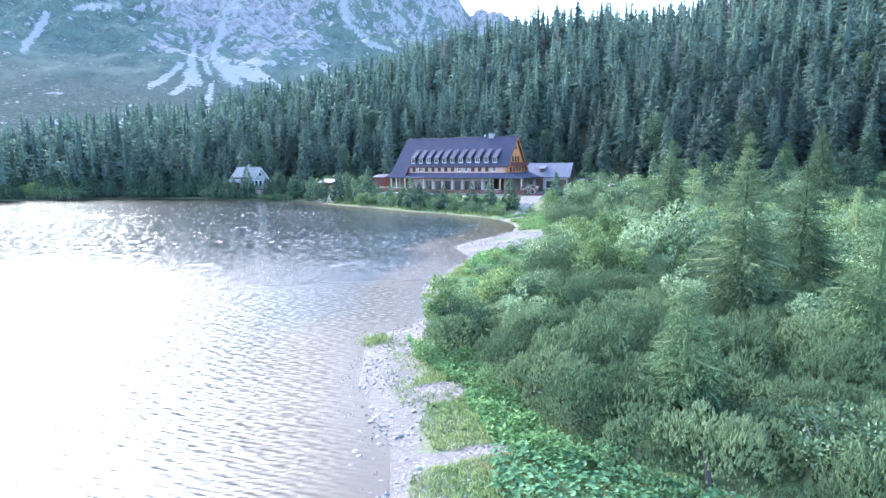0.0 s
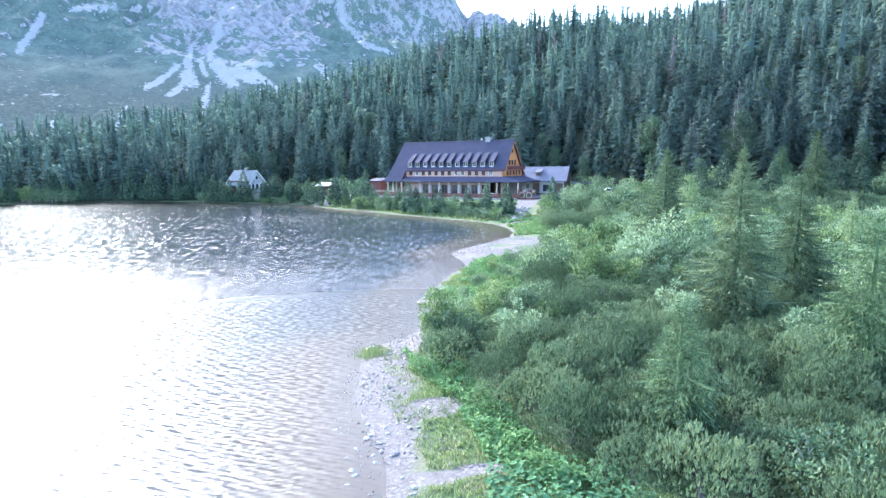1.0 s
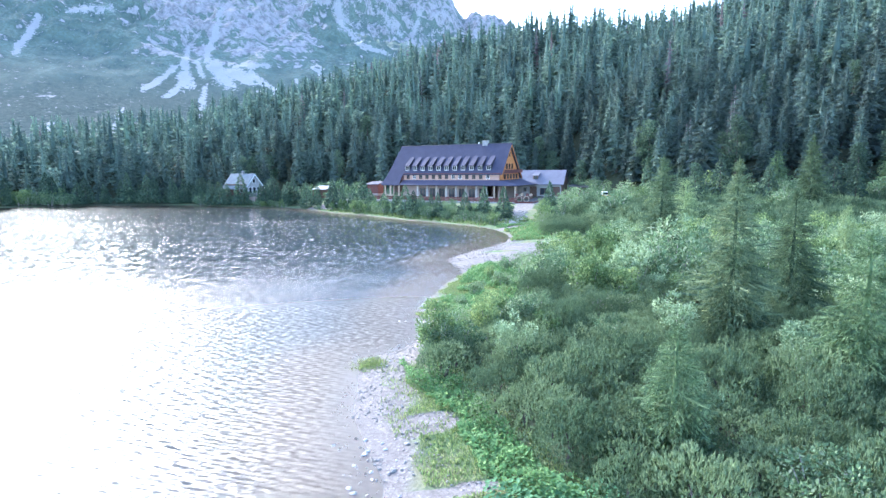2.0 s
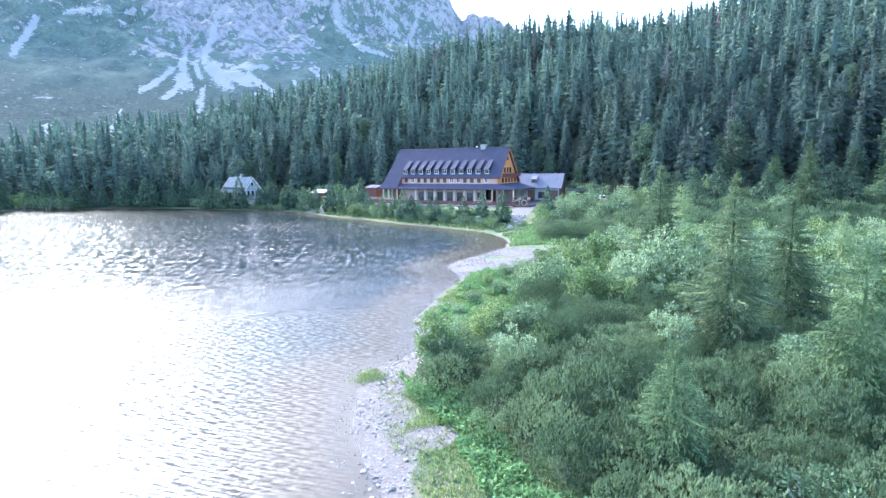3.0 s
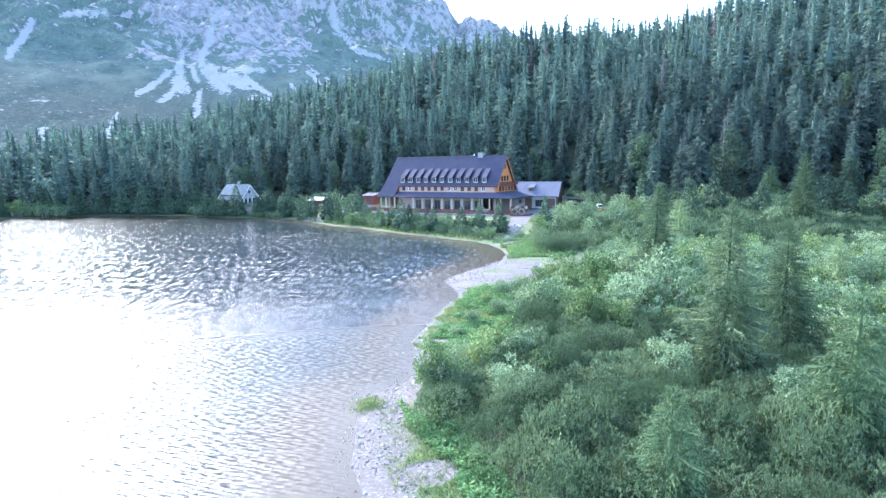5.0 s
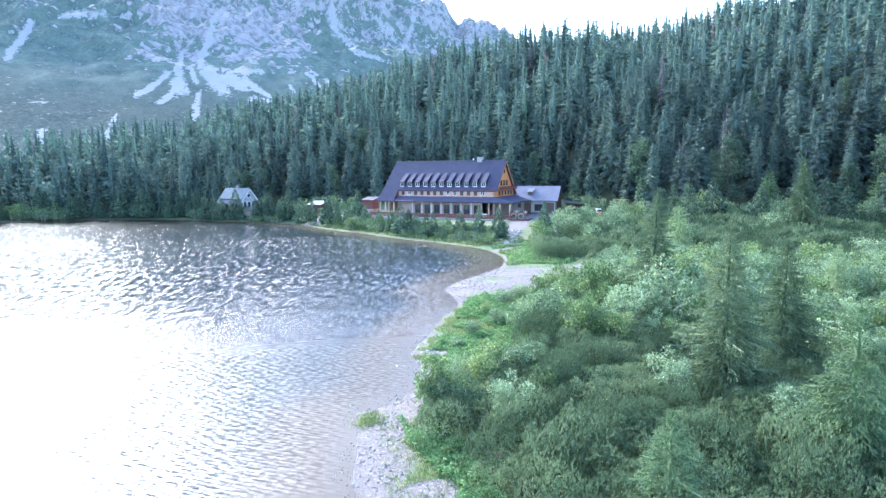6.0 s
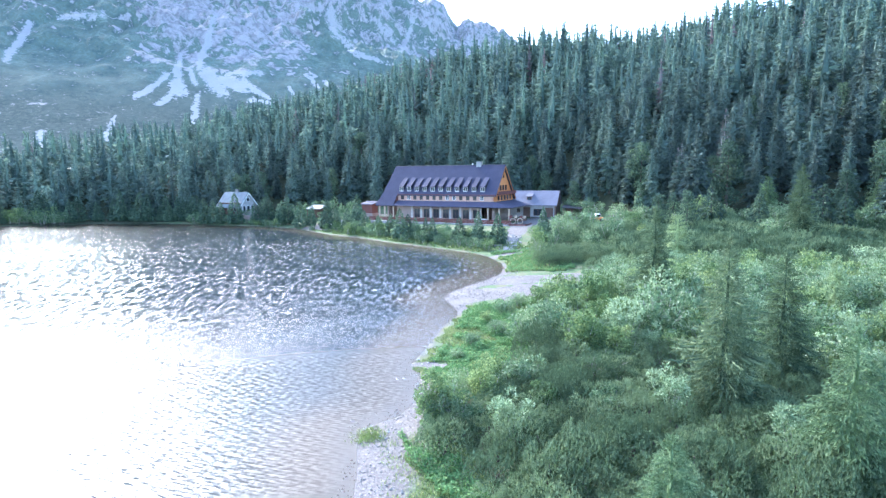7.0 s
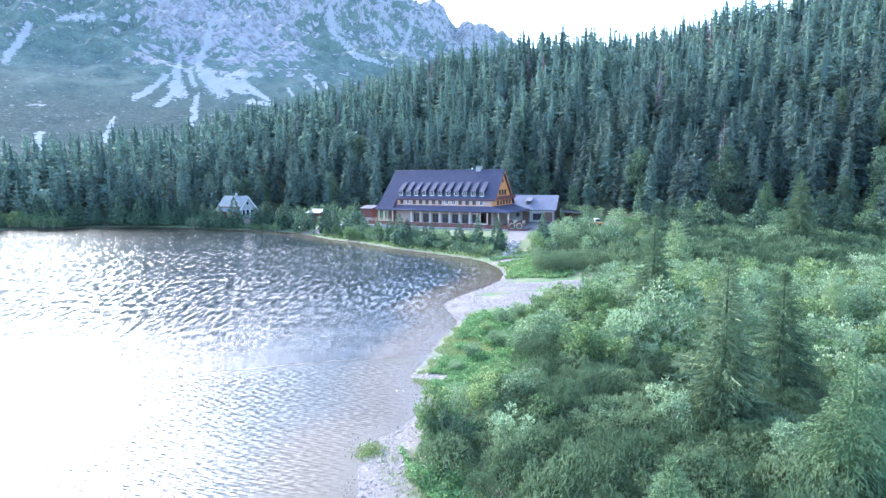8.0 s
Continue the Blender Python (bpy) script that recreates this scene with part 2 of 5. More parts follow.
ROOF = grained("blue_grey_sheet_roof", (0.044, 0.042, 0.076), (0.060, 0.057, 0.094), 0.5, 0.85, (1, 1, 1), 0.15, 0.0, 7.0)
ROOFDARK = grained("dark_sheet_cladding", (0.018, 0.018, 0.026), (0.030, 0.030, 0.042), 0.8, 0.55, (1, 1, 1), 0.15)
PEACH = grained("peach_boards", (0.50, 0.29, 0.21), (0.58, 0.36, 0.275), 1.2, 0.65, (1, 1, 6), 0.3)
ROOFPALE = grained("pale_grey_roofing", (0.135, 0.13, 0.165), (0.18, 0.175, 0.215), 0.6, 0.6, (1, 1, 1), 0.15)
ROOFWHITE = grained("weathered_tin_roof", (0.125, 0.145, 0.155), (0.18, 0.205, 0.215), 0.8, 0.75, (1, 1, 1), 0.15)
MASONRY = grained("fieldstone_masonry", (0.24, 0.23, 0.23), (0.42, 0.40, 0.39), 3, 0.9, (1, 1, 1), 0.8)


def glass_material():
    m = Mat("window_glass")
    m.color((0.03, 0.035, 0.045)).gloss(0.06, 0, 0.6)
    return m.m


GLASS = glass_material()
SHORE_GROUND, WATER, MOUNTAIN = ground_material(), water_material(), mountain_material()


# ---- mesh helpers ----
def link_mesh(name, verts, faces, material, parent=None, label="", smooth=False):
    me = bpy.data.meshes.new(name)
    me.from_pydata([tuple(v) for v in verts], [], [tuple(f) for f in faces])
    for m in material if isinstance(material, (list, tuple)) else [material]:
        me.materials.append(m)
    if smooth:
        me.polygons.foreach_set("use_smooth", [True] * len(me.polygons))
    me.update()
    ob = new(name, me)
    if parent is not None:
        ob.parent = parent
    if label:
        ob["label"] = label
    return ob


def part(name, bm, material, parent, label="", smooth=False):
    """Link a bmesh as one mesh object under a thing or a part."""
    me = bpy.data.meshes.new(name)
    bm.to_mesh(me)
    bm.free()
    me.materials.append(material)
    if smooth:
        me.polygons.foreach_set("use_smooth", [True] * len(me.polygons))
    ob = new(name, me)
    ob.parent = parent
    if label:
        ob["label"] = label
    return ob


def box(x0, x1, y0, y1, z0, z1, bm=None, bevel=0.0):
    own = bmesh.new()
    bmesh.ops.create_cube(own, size=1)
    bmesh.ops.transform(own, matrix=Matrix.Translation(((x0 + x1) / 2, (y0 + y1) / 2, (z0 + z1) / 2)) @ Matrix.Diagonal((x1 - x0, y1 - y0, z1 - z0, 1)), verts=own.verts)
    if bevel:
        bmesh.ops.bevel(own, geom=own.edges[:], offset=bevel, segments=1, affect="EDGES")
    return merged(bm, own)


def merged(bm, own):
    if bm is None:
        return own
    me = bpy.data.meshes.new("tmp")
    own.to_mesh(me)
    own.free()
    bm.from_mesh(me)
    bpy.data.meshes.remove(me)
    return bm


def slab(pts, thick, bm=None):
    """A flat plate under the given corner points, thickened straight down."""
    own = bmesh.new()
    top = [own.verts.new(p) for p in pts]
    low = [own.verts.new((p[0], p[1], p[2] - thick)) for p in pts]
    own.faces.new(top)
    own.faces.new(low[::-1])
    n = len(pts)
    for i in range(n):
        own.faces.new((top[i], low[i], low[(i + 1) % n], top[(i + 1) % n]))
    bmesh.ops.recalc_face_normals(own, faces=own.faces)
    return merged(bm, own)


def prism(profile, axis0, axis1, along="x", bm=None):
    """A closed outline carried along an axis: profile of (y, z) for x, (x, z) for y."""
    own = bmesh.new()
    place = (lambda a, p: (a, p[0], p[1])) if along == "x" else (lambda a, p: (p[0], a, p[1]))
    r0 = [own.verts.new(place(axis0, p)) for p in profile]
    r1 = [own.verts.new(place(axis1, p)) for p in profile]
    own.faces.new(r0)
    own.faces.new(r1[::-1])
    n = len(profile)
    for i in range(n):
        own.faces.new((r0[i], r1[i], r1[(i + 1) % n], r0[(i + 1) % n]))
    bmesh.ops.recalc_face_normals(own, faces=own.faces)
    return merged(bm, own)


def rod(a, b, r0, r1=None, sides=6, bm=None):
    a, b = Vector(a), Vector(b)
    own = bmesh.new()
    bmesh.ops.create_cone(own, cap_ends=True, segments=sides, radius1=r0, radius2=r0 if r1 is None else r1, depth=(b - a).length)
    turn = (b - a).to_track_quat("Z", "Y").to_matrix().to_4x4()
    bmesh.ops.transform(own, matrix=Matrix.Translation((a + b) / 2) @ turn, verts=own.verts)
    return merged(bm, own)


def thing(name, m, label, category, group="", kind=""):
    ob = new(name)
    ob.empty_display_size = 0.2
    ob.matrix_world = m
    return tagged(ob, label, category, group, kind)


# ---- the lie of the land ----
SHORE = [(-2.9, 16.1), (-3.5, 19.2), (-4.7, 21.7), (-5.9, 24.5), (-6.3, 27.3), (-6.9, 29.8), (-7.0, 31.7), (-5.2, 33.6), (-4.2, 36.5), (-4.6, 40.0), (-5.6, 43.0),
         (-4.9, 46.9), (-4.0, 53.5), (-2.6, 59.0), (-3.6, 63.0), (-5.0, 67.0), (-3.0, 72.0), (0.2, 77.5), (2.3, 82.5), (3.0, 88.0), (2.6, 93.0), (0.6, 99.5), (-2.0, 104.0), (-8.0, 109.5),
         (-18.3, 118.3), (-27.6, 128.1), (-36.0, 134.5), (-48.8, 149.0), (-60.0, 155.5), (-76.0, 160.5), (-96.4, 168.0), (-122.0, 167.0), (-150.0, 158.0),
         (-220.0, 130.0), (-290.0, 50.0), (-270.0, -70.0), (-170.0, -130.0), (-60.0, -115.0), (-8.0, -60.0), (1.0, -20.0), (-0.5, 4.0)]


def inland(x, y):
    """Metres inland from the lake's edge; less than nought out on the lake."""
    x, y = np.asarray(x, float), np.asarray(y, float)
    best, inside = np.full(x.shape, 1e9), np.zeros(x.shape, bool)
    for (ax, ay), (bx, by) in zip(SHORE, SHORE[1:] + SHORE[:1]):
        dx, dy = bx - ax, by - ay
        s = np.clip(((x - ax) * dx + (y - ay) * dy) / (dx * dx + dy * dy), 0, 1)
        best = np.minimum(best, np.hypot(x - ax - s * dx, y - ay - s * dy))
        if dy:
            inside ^= ((ay > y) != (by > y)) & (x < (y - ay) * dx / dy + ax)
    return np.where(inside, -best, best)


def ease(v, lo, hi):
    s = np.clip((v - lo) / (hi - lo), 0, 1)
    return s * s * (3 - 2 * s)


def waves(x, y, scale, seed=0.0):
    """Smooth unevenness between -1 and 1."""
    a, b = x / scale + seed, y / scale - seed * 0.7
    return (np.sin(a * 1.9 + 1.3 * np.sin(b * 1.1)) + np.sin(b * 2.3 + 1.7 * np.sin(a * 0.9 + 2)) + np.sin((a + b) * 1.37 + 4)) / 3


def forest_edge(x):
    """Where the closed forest begins, from the lake side."""
    return np.interp(x, [-400, -150, -100, -82, -60, -40, -12, 6, 18, 30, 42, 60, 85, 120, 200], [110, 160, 168, 174, 177, 173, 167, 164, 160, 140, 122, 114, 100, 76, 20])


def hill_crest(bearing):
    """Height of the wooded crest along the lake's north side, by bearing from the south shore."""
    return np.interp(bearing, [-60, -41, -35, -29, -25, -16, -8.5, -3, 1.5, 10, 14.5, 19, 25, 32, 60], [10, 14, 18, 23, 28, 43, 51, 56, 62, 60, 63, 67, 71, 82, 88])


def land(x, y):
    """Height of the ground."""
    x, y = np.asarray(x, float), np.asarray(y, float)
    d = inland(x, y)
    cap = 0.9 + 1.8 * ease(y, 85, 128) * ease(x, -70, -20)
    flat = np.where(d > 0, cap * (1 - np.exp(-np.maximum(d, 0) / 11)) + 0.10 * waves(x, y, 4) * ease(d, 1, 6), 0)
    bar = ease(y, 62, 72) * (1 - ease(y, 100, 108)) * ease(x, -13, -3)
    lake = -np.minimum(0.05 * np.maximum(-d, 0), 0.25) - 5.0 * ease(-d, 3.0 + 1.5 * bar, 20)
    slope = np.interp(x, [-150, -100, -60, -20, 20, 40, 60], [0.33, 0.36, 0.48, 0.53, 0.52, 0.42, 0.38])
    rise = np.logaddexp(slope * (y - forest_edge(x) - 2) / 3, 0) * 3
    top = hill_crest(np.degrees(np.arctan2(x, y)))
    rise = -6 * np.logaddexp(-rise / 6, -top / 6)
    hill = rise * ease(d, 4, 26) * (1 + 0.05 * waves(x, y, 25, 3))
    return np.where(d > 0, flat + hill, lake)


def height(x, y):
    return float(land(np.array([x]), np.array([y]))[0])


YARD = [((5.2, 115), (8, 130), 2.0), ((8, 130), (13, 144), 2.8), ((13, 144), (24, 140), 2.8), ((24, 139), (46, 119), 1.1), ((-1, 76), (12, 77), 3.0), ((-3, 67), (11, 70), 3.6), ((1, 98), (6, 100), 1.2), ((-34, 143), (-44, 150), 4.0), ((-5.4, 42.8), (-3.4, 42.4), 0.6), ((-3.4, 23), (-2.0, 23.6), 0.9), ((-2.4, 18), (0.2, 18.8), 0.4),
        ((24, 27), (17, 22), 1.0), ((-2, 34), (-6, 33), 1.0)]


def beach(x, y):
    return np.interp(y, [0, 14, 20, 23, 26, 29, 31.5, 34, 42, 56, 66, 76, 90, 108, 150], [0.5, 0.7, 0.8, 1.2, 2.0, 2.2, 1.9, 0.9, 0.3, 0.2, 1.2, 1.0, 0.3, -0.8, -1.5]) + 0.35 * waves(x, y, 3.0, 4.0)


def gravel_at(x, y):
    g = np.zeros(np.shape(x))
    for (ax, ay), (bx, by), w in YARD:
        dx, dy = bx - ax, by - ay
        s = np.clip(((x - ax) * dx + (y - ay) * dy) / (dx * dx + dy * dy), 0, 1)
        rough = 0.30 * w * waves(x, y, 1.9, 7.0) + 0.14 * w * waves(x, y, 0.6, 2.0)
        g = np.maximum(g, 1 - ease(np.hypot(x - ax - s * dx, y - ay - s * dy) + rough, w * 0.7, w * 1.3))
    return g


def woodland(x, y):
    """1 where the closed forest stands."""
    return ease(y - forest_edge(x) - 3 * waves(x, y, 9, 5), -2, 4)


def shallows(x, y):
    """Distance to the lake's edge, drawn out over the brown shallows round the gravel bar."""
    d = inland(x, y)
    wide = ease(y, 62, 72) * (1 - ease(y, 100, 108)) * ease(x, -13, -3)
    return np.where(d < 0, d * (1 - 0.2 * wide), d)


def build_ground():
    ang = np.radians(np.concatenate([np.arange(-180, -60, 5), np.arange(-60, 60, 0.35), np.arange(60, 180, 5)]))
    rad = np.concatenate([[0.5, 4], np.geomspace(8, 700, 210), [1000, 1700, 3200]])
    R, A = np.meshgrid(rad, ang, indexing="ij")
    X, Y = R * np.sin(A), R * np.cos(A)
    Z = land(X, Y)
    Z = np.where(R > 600, np.minimum(Z, 40), Z)
    na, nr = len(ang), len(rad)
    faces = []
    for i in range(nr - 1):
        for j in range(na):
            k = (j + 1) % na
            faces.append((i * na + j, i * na + k, (i + 1) * na + k, (i + 1) * na + j))
    faces.append(tuple(range(na))[::-1])
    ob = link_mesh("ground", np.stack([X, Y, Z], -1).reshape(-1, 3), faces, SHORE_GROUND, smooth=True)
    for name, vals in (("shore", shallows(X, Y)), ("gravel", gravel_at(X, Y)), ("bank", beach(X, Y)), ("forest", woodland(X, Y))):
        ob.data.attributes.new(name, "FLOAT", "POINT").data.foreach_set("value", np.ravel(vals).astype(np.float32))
    tagged(ob, "grassy lake shore with gravel beach and wooded slopes", "ground", kind="structure")


def build_water():
    ang = np.radians(np.concatenate([np.arange(-180, -60, 6), np.arange(-60, 30, 0.75), np.arange(30, 180, 6)]))
    rad = np.concatenate([[0.5], np.geomspace(6, 420, 130)])
    R, A = np.meshgrid(rad, ang, indexing="ij")
    X, Y = R * np.sin(A), R * np.cos(A)
    na = len(ang)
    faces = [(i * na + j, i * na + (j + 1) % na, (i + 1) * na + (j + 1) % na, (i + 1) * na + j) for i in range(len(rad) - 1) for j in range(na)]
    faces.append(tuple(range(na))[::-1])
    ob = link_mesh("water", np.stack([X, Y, 0 * X], -1).reshape(-1, 3), faces, WATER, smooth=True)
    ob.data.attributes.new("offshore", "FLOAT", "POINT").data.foreach_set("value", np.ravel(-inland(X, Y)).astype(np.float32))
    ob.data.attributes.new("reach", "FLOAT", "POINT").data.foreach_set("value", np.ravel(ease(R, 32, 80) * ease(-inland(X, Y), 1, 6)).astype(np.float32))
    ob.data.attributes.new("near", "FLOAT", "POINT").data.foreach_set("value", np.ravel(1 - 0.9 * ease(R, 28, 85)).astype(np.float32))
    ob.data.attributes.new("glassy", "FLOAT", "POINT").data.foreach_set("value", np.ravel(ease(R, 42, 88)).astype(np.float32))
    tagged(ob, "rippled mountain lake with bright glare on dark blue water", "lake", kind="structure")
    ob.visible_shadow = False


# scree runs on the mountain face: bearing and elevation of head and foot, half-widths, in degrees seen from the lake
SCREE = [
    (-27.9, 10.8, -28.2, 8.2, 0.19, 0.65), (-26.9, 10.2, -26.6, 9.0, 0.19, 0.42), (-24.7, 14.2, -26.2, 10.2, 0.20, 0.32), (-25.6, 9.8, -24.6, 8.4, 0.60, 0.85), (-24.3, 9.3, -22.4, 8.7, 0.60, 0.46),
    (-22.4, 9.2, -20.5, 7.8, 0.40, 0.20), (-28.9, 9.4, -31.4, 7.7, 0.30, 0.17), (-28.2, 8.3, -30.0, 7.0, 0.32, 0.20), (-26.7, 7.6, -27.1, 6.2, 0.32, 0.28), (-27.1, 6.3, -27.7, 4.9, 0.20, 0.22),
    (-33.0, 5.9, -33.8, 4.5, 0.14, 0.28), (-38.4, 4.5, -38.3, 3.6, 0.42, 0.42), (-38.4, 12.4, -40.3, 9.7, 0.25, 0.25), (-36.5, 13.1, -33.3, 13.6, 0.25, 0.32), (-24.1, 9.7, -20.9, 10.0, 0.14, 0.25),
    (-22.2, 7.7, -20.0, 7.4, 0.20, 0.17), (-17.1, 9.9, -15.8, 8.9, 0.12, 0.15), (-16.6, 10.1, -15.0, 9.0, 0.12, 0.15), (-18.4, 8.8, -18.2, 8.3, 0.17, 0.17), (-14.6, 14.8, -14.1, 13.3, 0.40, 0.50),
    (-13.8, 12.9, -12.0, 11.7, 0.34, 0.23), (-12.0, 11.7, -8.6, 11.0, 0.26, 0.19), (-10.9, 14.8, -8.8, 12.5, 0.19, 0.28), (-6.6, 14.4, -7.8, 12.0, 0.23, 0.28),
]


def build_mountain():
    bear = np.radians(np.concatenate([np.arange(-72, -46, 1.0), np.arange(-46, 4, 0.11), np.arange(4, 36, 1.0)]))
    rad = np.geomspace(560, 4200, 240)
    R, B = np.meshgrid(rad, bear, indexing="ij")
    X, Y = R * np.sin(B), R * np.cos(B)
    deg = np.degrees(B)
    s = -0.45 * X + 0.9 * Y
    front = np.interp(s, [500, 850, 1000, 1150, 1300, 1500, 1800, 2032, 2600, 3400], [0, 20, 70, 140, 215, 315, 465, 590, 960, 1300])
    crest = 2000 * np.tan(np.radians(np.interp(deg, [-30, -19, -16.8, -15.9, -15.1, -14.1, -12.9, -11.6, -8.9, 0, 20], [22, 17, 15.1, 14.3, 13.3, 12.1, 11.2, 10.5, 9.6, 7.5, 4])))
    front = -25 * np.logaddexp(-front / 25, -crest / 25)
    far = np.interp(R, [1500, 1900, 2300, 2700, 3100, 4200], [0, 120, 330, 640, 800, 900]) * np.interp(deg, [-60, -12, -5, -4, -3.2, -2.6, -1.5, 1, 8, 30], [0.9, 1.25, 1.08, 1.02, 0.96, 0.93, 0.94, 0.90, 0.6, 0.4])
    Z = np.maximum(front, far)
    second = ease(far - front, 0, 60)
    lift = np.zeros(Z.shape)
    crag = np.zeros(Z.shape)
    for i in range(Z.shape[0]):
        for j in range(Z.shape[1]):
            p = Vector((X[i, j] / 230, Y[i, j] / 230, Z[i, j] / 380))
            lift[i, j] = noise.ridged_multi_fractal(p, 0.85, 2.1, 5, 1.0, 2.0) - 1.0
            crag[i, j] = noise.fractal(p * 2.7, 0.7, 2.0, 4)
    steep = ease(Z, 190, 420)
    Z = Z + lift * (1 + 0.085 * Z * ease(Z, 130, 330)) + crag * (2 + 27 * steep)
    elev = np.degrees(np.arctan2(Z, R))
    cliff = ease(elev, 8.8, 10.8) * ease(deg, -33, -29.5) * (1 - ease(deg, -18, -15))
    # extra rock and scree on the second ridge also paint in its paler haze
    rock = 0.15 + 0.32 * cliff + 0.26 * second + 0.06 * ease(elev, 4.5, 7) + 0.08 * ease(elev, 9.0, 13.0) * (1 - ease(deg, -38, -33)) + 0.22 * lift * steep
    scree = np.zeros(Z.shape)
    flow = lift - lift.mean()
    wd, we = deg + 0.30 * crag + 0.18 * flow, elev + 0.22 * np.roll(crag, 17, 1) + 0.15 * np.roll(flow, 9, 1)
    for b0, e0, b1, e1, w0, w1 in SCREE:
        dx, dy = b1 - b0, e1 - e0
        f = np.clip(((wd - b0) * dx + (we - e0) * dy) / (dx * dx + dy * dy), 0, 1)
        away = np.hypot(wd - b0 - f * dx, we - e0 - f * dy)
        w = w0 + (w1 - w0) * f
        scree = np.maximum(scree, 0.95 - 0.5 * away / w)
    scree = np.maximum(scree, 0.16 * ease(elev, 4, 6) + 0.20 * second)
    nb = len(bear)
    faces = [(i * nb + j, i * nb + j + 1, (i + 1) * nb + j + 1, (i + 1) * nb + j) for i in range(len(rad) - 1) for j in range(nb - 1)]
    ob = link_mesh("backdrop_mountain", np.stack([X, Y, Z - 6], -1).reshape(-1, 3), faces, MOUNTAIN, smooth=True)
    for name, vals in (("rock", rock), ("scree", scree), ("dwarf_pine", 1 - ease(elev + 0.8 * crag, 5.5, 10.5))):
        ob.data.attributes.new(name, "FLOAT", "POINT").data.foreach_set("value", np.ravel(vals).astype(np.float32))
    tagged(ob, "hazy granite mountain with dwarf pine and pale scree", "mountain", kind="structure")


build_ground()
build_water()
build_mountain()


# ---- plants: shapes ----
def fast_mesh(name, V, F, material):
    V, F = np.asarray(V, np.float32), np.asarray(F, np.int32)
    me = bpy.data.meshes.new(name)
    me.vertices.add(len(V))
    me.vertices.foreach_set("co", V.ravel())
    me.loops.add(F.size)
    me.loops.foreach_set("vertex_index", F.ravel())
    me.polygons.add(len(F))
    me.polygons.foreach_set("loop_start", np.arange(0, F.size, 3, dtype=np.int32))
    me.materials.append(material)
    me.update(calc_edges=True)
    return me


def unit(v):
    return v / np.maximum(np.linalg.norm(v, axis=-1, keepdims=True), 1e-9)


def kites(base, tip, width, face, mid=0.45, sag=0.0, fold=0.0):
    """Pointed blades of two triangles from base to tip, lying across the face direction."""
    along = tip - base
    side = unit(np.cross(along, face))
    up = unit(np.cross(side, along))
    c = base + along * mid
    w = np.asarray(width)[:, None] / 2
    c = c + up * np.asarray(fold).reshape(-1, 1) if np.ndim(fold) else c
    drop = np.zeros_like(tip)
    drop[:, 2] = -sag * np.linalg.norm(along, axis=1)
    n = len(base)
    V = np.stack([base, c - side * w, tip + drop, c + side * w], 1).reshape(-1, 3)
    k = np.arange(n)[:, None] * 4
    F = np.concatenate([k + [0, 1, 2], k + [0, 2, 3]], 1).reshape(-1, 3)
    return V, F


def join(pieces):
    Vs, Fs, n = [], [], 0
    for V, F in pieces:
        Vs.append(V)
        Fs.append(F + n)
        n += len(V)
    return np.concatenate(Vs), np.concatenate(Fs)


